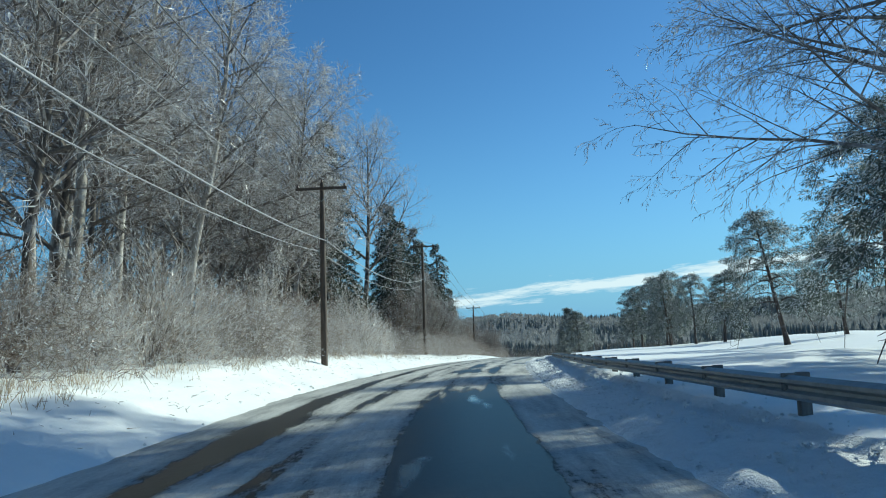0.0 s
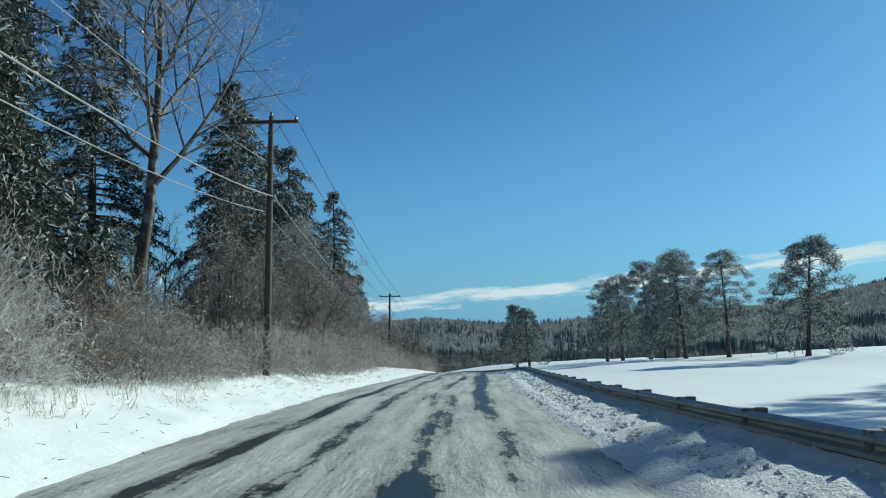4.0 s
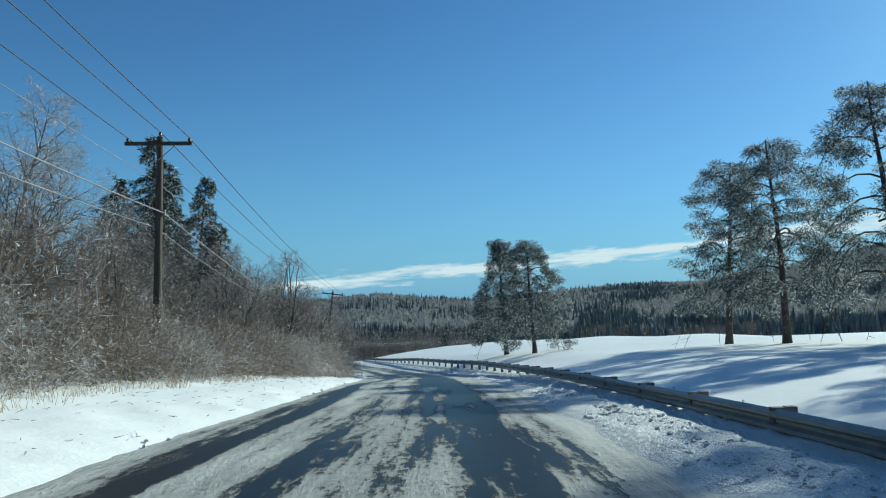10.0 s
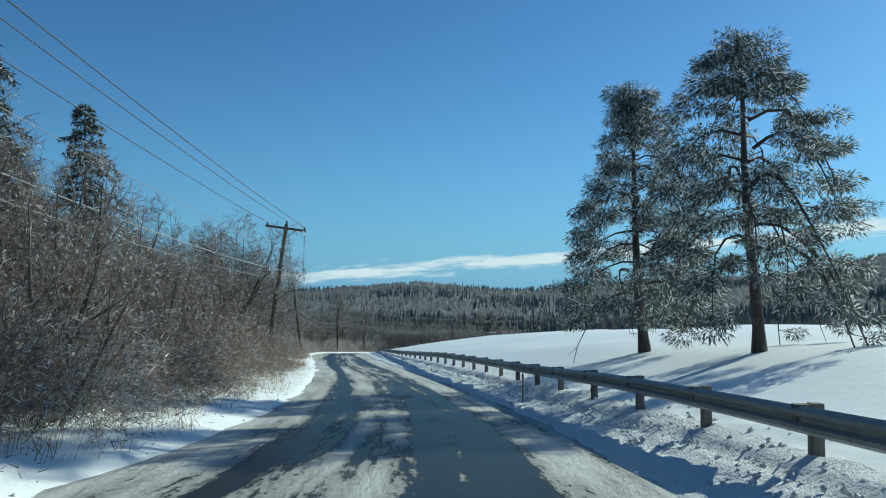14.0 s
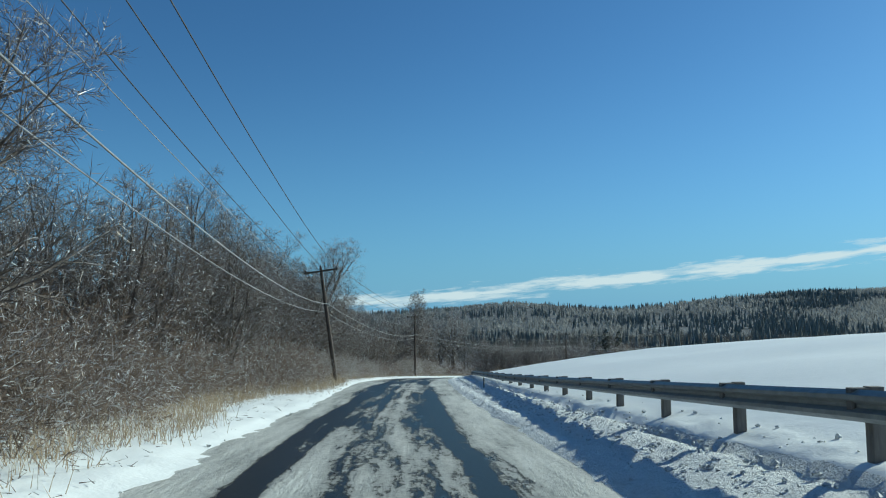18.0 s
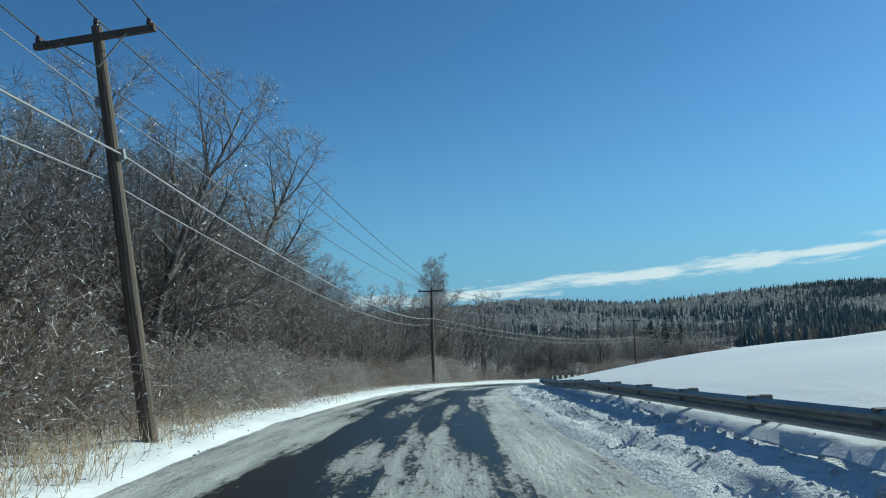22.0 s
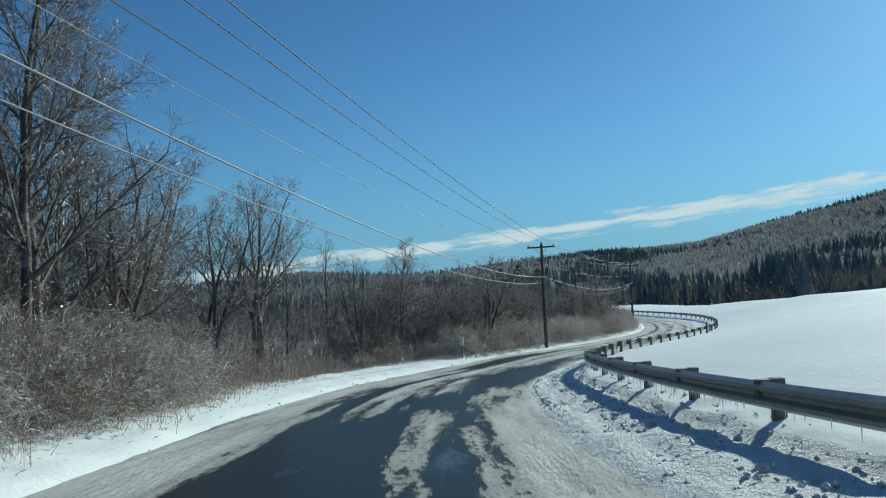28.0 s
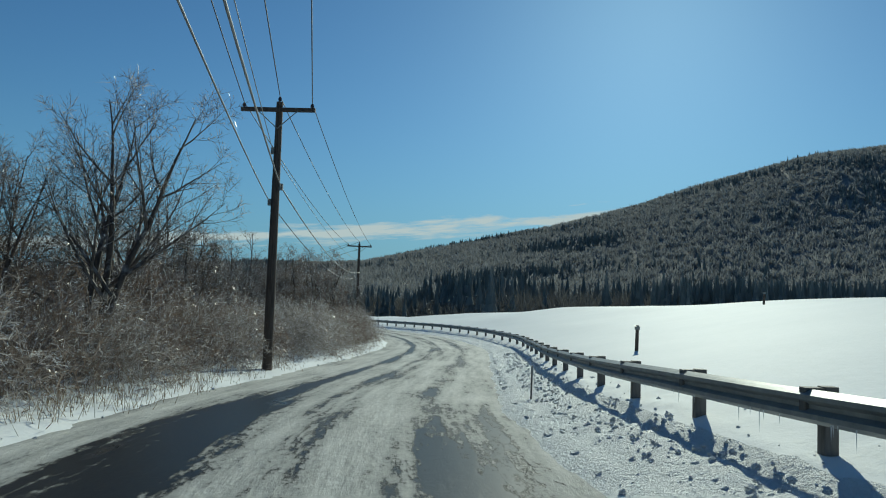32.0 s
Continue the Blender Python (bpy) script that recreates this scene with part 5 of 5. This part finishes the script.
# ---- poles and wires ----
POLES = [(50, -6.2, 8.5, 0), (91.2, -6.4, 7.75, 0.0), (126.8, -7.4, 10.1, 0.0), (179.3, -9.6, 8.0, 0.0), (235.2, -6.2, 8.2, 6.5),
         (279.6, -5.3, 7.6, -8.0), (328.3, -6.0, 8.0, 0.0), (377.5, -4.4, 7.9, 0.0), (425, -5.0, 8.0, 0.0), (472, -6, 8, 0)]


def build_pole(s, d, h, lean):
    p, t, n = on_line(s)
    g = ground_at(s, d)
    root = new("utility_pole")
    root.matrix_basis = Matrix.Translation(g) @ Matrix.Rotation(math.atan2(n.y, n.x), 4, "Z") @ pose(0, 0, 0, 0, lean, 0)
    b = Build()
    b.tube([Vector((0, 0, -0.8)), Vector((0, 0, h * 0.3)), Vector((0, 0, h * 0.7)), Vector((0, 0, h + 0.25))], [0.15, 0.14, 0.12, 0.10], 12, True)
    part("pole_shaft", b, POLEWOOD, root, smooth=False)
    b = Build()
    b.box(pose(0, -0.15, h - 0.02), 1.15, 0.05, 0.06, 0.015)
    arm = part("crossarm", b, POLEWOOD, root)
    for sx in (-1, 1):
        b = Build()
        b.tube([Vector((sx * 0.62, -0.2, h - 0.06)), Vector((0, -0.16, h - 0.6))], [0.018, 0.018], 4)
        part("brace", b, STEEL, root)
    tops = []
    for x, z in ((-1.05, h + 0.18), (0.0, h + 0.42), (1.05, h + 0.18)):
        b = Build()
        zb = z - 0.17
        b.tube([Vector((x, -0.15 if x else 0, zb)), Vector((x, -0.15 if x else 0, zb + 0.05)), Vector((x, -0.15 if x else 0, zb + 0.06)),
                Vector((x, -0.15 if x else 0, zb + 0.12)), Vector((x, -0.15 if x else 0, z))], [0.025, 0.03, 0.06, 0.055, 0.03], 8, True)
        part("insulator", b, CERAMIC, arm if x else root)
        tops.append(root.matrix_basis @ Vector((x, -0.15 if x else 0, z)))
    for zz, xx in ((h * 0.84, -0.14), (h * 0.70, 0.16), (h * 0.64, -0.16)):
        b = Build()
        b.box(pose(xx, 0, zz), 0.06, 0.05, 0.10, 0.01)
        part("bracket", b, STEEL, root)
        tops.append(root.matrix_basis @ Vector((xx, 0, zz)))
    tagged(root, "weathered wooden utility pole with a crossarm, standing in snow" if abs(lean) < 4 else "leaning weathered wooden utility pole with a crossarm", "utility pole", "poles along the road")
    return s, tops


made = sorted((build_pole(*q) for q in POLES), key=lambda q: q[0])
for (s0, a), (s1, c) in zip(made, made[1:]):
    for i in range(6):
        sag, rad = (0.55, 0.0145) if i < 3 else (0.6, 0.010) if i == 3 else (0.95, 0.021 if i == 4 else 0.015)
        cu = bpy.data.curves.new("overhead_wire", "CURVE")
        cu.dimensions, cu.bevel_depth, cu.bevel_resolution = "3D", rad, 2
        sp = cu.splines.new("POLY")
        N = 24
        sp.points.add(N)
        for k in range(N + 1):
            u = k / N
            q = a[i].lerp(c[i], u) - Vector((0, 0, 4 * sag * u * (1 - u)))
            sp.points[k].co = (*q, 1)
        cu.materials.append(WIRE if i < 3 else ICEWIRE)
        tagged(new("overhead_wire", cu), "ice-coated overhead wire strung between poles", "wire", "wires between the poles")

# ---- guard rail ----


def build_rail():
    root = tagged(new("guardrail"), "dark weathered steel guardrail on short posts along the snowy verge", "guardrail")
    pitch = 3.05
    post, block = Build(), Build()
    post.box(pose(0, 0, -0.12), 0.075, 0.06, 0.62, 0.012)
    block.box(pose(0, 0, 0), 0.055, 0.15, 0.14, 0.015)
    post_me, block_me = post.mesh("post", POSTSTEEL), block.mesh("offset_block", POSTSTEEL)
    prof = [(0.0, 0.155), (-0.035, 0.135), (-0.085, 0.105), (-0.085, 0.06), (-0.02, 0.02), (-0.02, -0.02), (-0.085, -0.06), (-0.085, -0.105),
            (-0.035, -0.135), (0.0, -0.155), (0.006, -0.15), (0.006, 0.15)]

    def at(s):
        p, t, n = on_line(s)
        top, dd = float(np.interp(s, *RAIL_TOP)), float(np.interp(s, *RAIL_D))
        return p + n * dd + Vector((0, 0, top - 0.19)), t, n
    s = 41.95
    while s < 480:
        c, t, n = at(s)
        b = Build()
        m = 7
        for k in range(m):
            q, tt, nn = at(s + pitch * k / (m - 1) * 1.01)
            for x, z in prof:
                b.v.append(q + nn * x + Vector((0, 0, z)))
        w = len(prof)
        for k in range(m - 1):
            for j in range(w):
                a, e = k * w + j, k * w + (j + 1) % w
                b.f.append((a, e, e + w, a + w))
        part("rail_panel", b, STEEL, root, smooth=False)
        rz = Matrix.Rotation(math.atan2(n.y, n.x), 4, "Z")
        pole = new("post", post_me)
        pole.parent = root
        pole.matrix_basis = Matrix.Translation(c + n * 0.20 - Vector((0, 0, 0.32))) @ rz
        ob = new("offset_block", block_me)
        ob.parent = pole
        ob.matrix_basis = pose(-0.11, 0, 0.35, 0, 0, -90)
        s += pitch


build_rail()
# ---- small roadside things ----


def marker_post(s, d, h, name, label, mat, r=0.035):
    root = new(name)
    root.matrix_basis = Matrix.Translation(ground_at(s, d)) @ pose(0, 0, 0, 1.5, -2, 20)
    b = Build()
    b.tube([Vector((0, 0, -0.3)), Vector((0, 0, h * 0.6)), Vector((0, 0, h))], [r, r, r * 0.9], 8, True)
    part("stake", b, mat, root)
    b = Build()
    b.box(pose(0, 0, h - 0.09), r * 1.25, r * 1.25, 0.06, 0.01)
    part("cap", b, STEEL, root)
    tagged(root, label, "marker post")


marker_post(150.0, 30.2, 1.2, "field_stake", "thin dark stake standing in the snowy field", POLEWOOD, 0.03)
marker_post(212.9, 3.0, 0.85, "snow_marker", "slim brown marker stake in the snowy verge", PLASTIC, 0.022)
marker_post(265.5, 3.55, 0.5, "snow_marker", "slim grey marker stake in the snowy verge", POSTSTEEL, 0.03)
marker_post(371.0, 3.0, 0.75, "snow_marker", "slim grey marker stake in the snowy verge", POSTSTEEL, 0.018)
marker_post(380.5, 7.2, 0.85, "field_stub", "short dark post standing in the snowy field", POLEWOOD, 0.06)
marker_post(404.5, 22.0, 0.9, "field_stub", "short dark post standing in the snowy field", POLEWOOD, 0.08)


def pedestal(s, d):
    root = new("utility_pedestal")
    p, t, n = on_line(s)
    root.matrix_basis = Matrix.Translation(ground_at(s, d)) @ Matrix.Rotation(math.atan2(n.y, n.x), 4, "Z")
    b = Build()
    b.box(pose(0, 0, 0.30), 0.05, 0.05, 0.55, 0.01)
    part("post", b, POSTSTEEL, root)
    b = Build()
    b.box(pose(0, 0, 0.98), 0.11, 0.09, 0.24, 0.02)
    part("cabinet", b, BOXGREY, root)
    b = Build()
    b.box(pose(0, 0, 1.24), 0.125, 0.105, 0.025, 0.02)
    part("lid", b, BOXGREY, root)
    tagged(root, "small grey utility pedestal on a post at the roadside", "utility box")


pedestal(364.0, -5.0)


for ob in KINDS.values():
    for o in (*ob.children_recursive, ob):
        bpy.data.objects.remove(o)
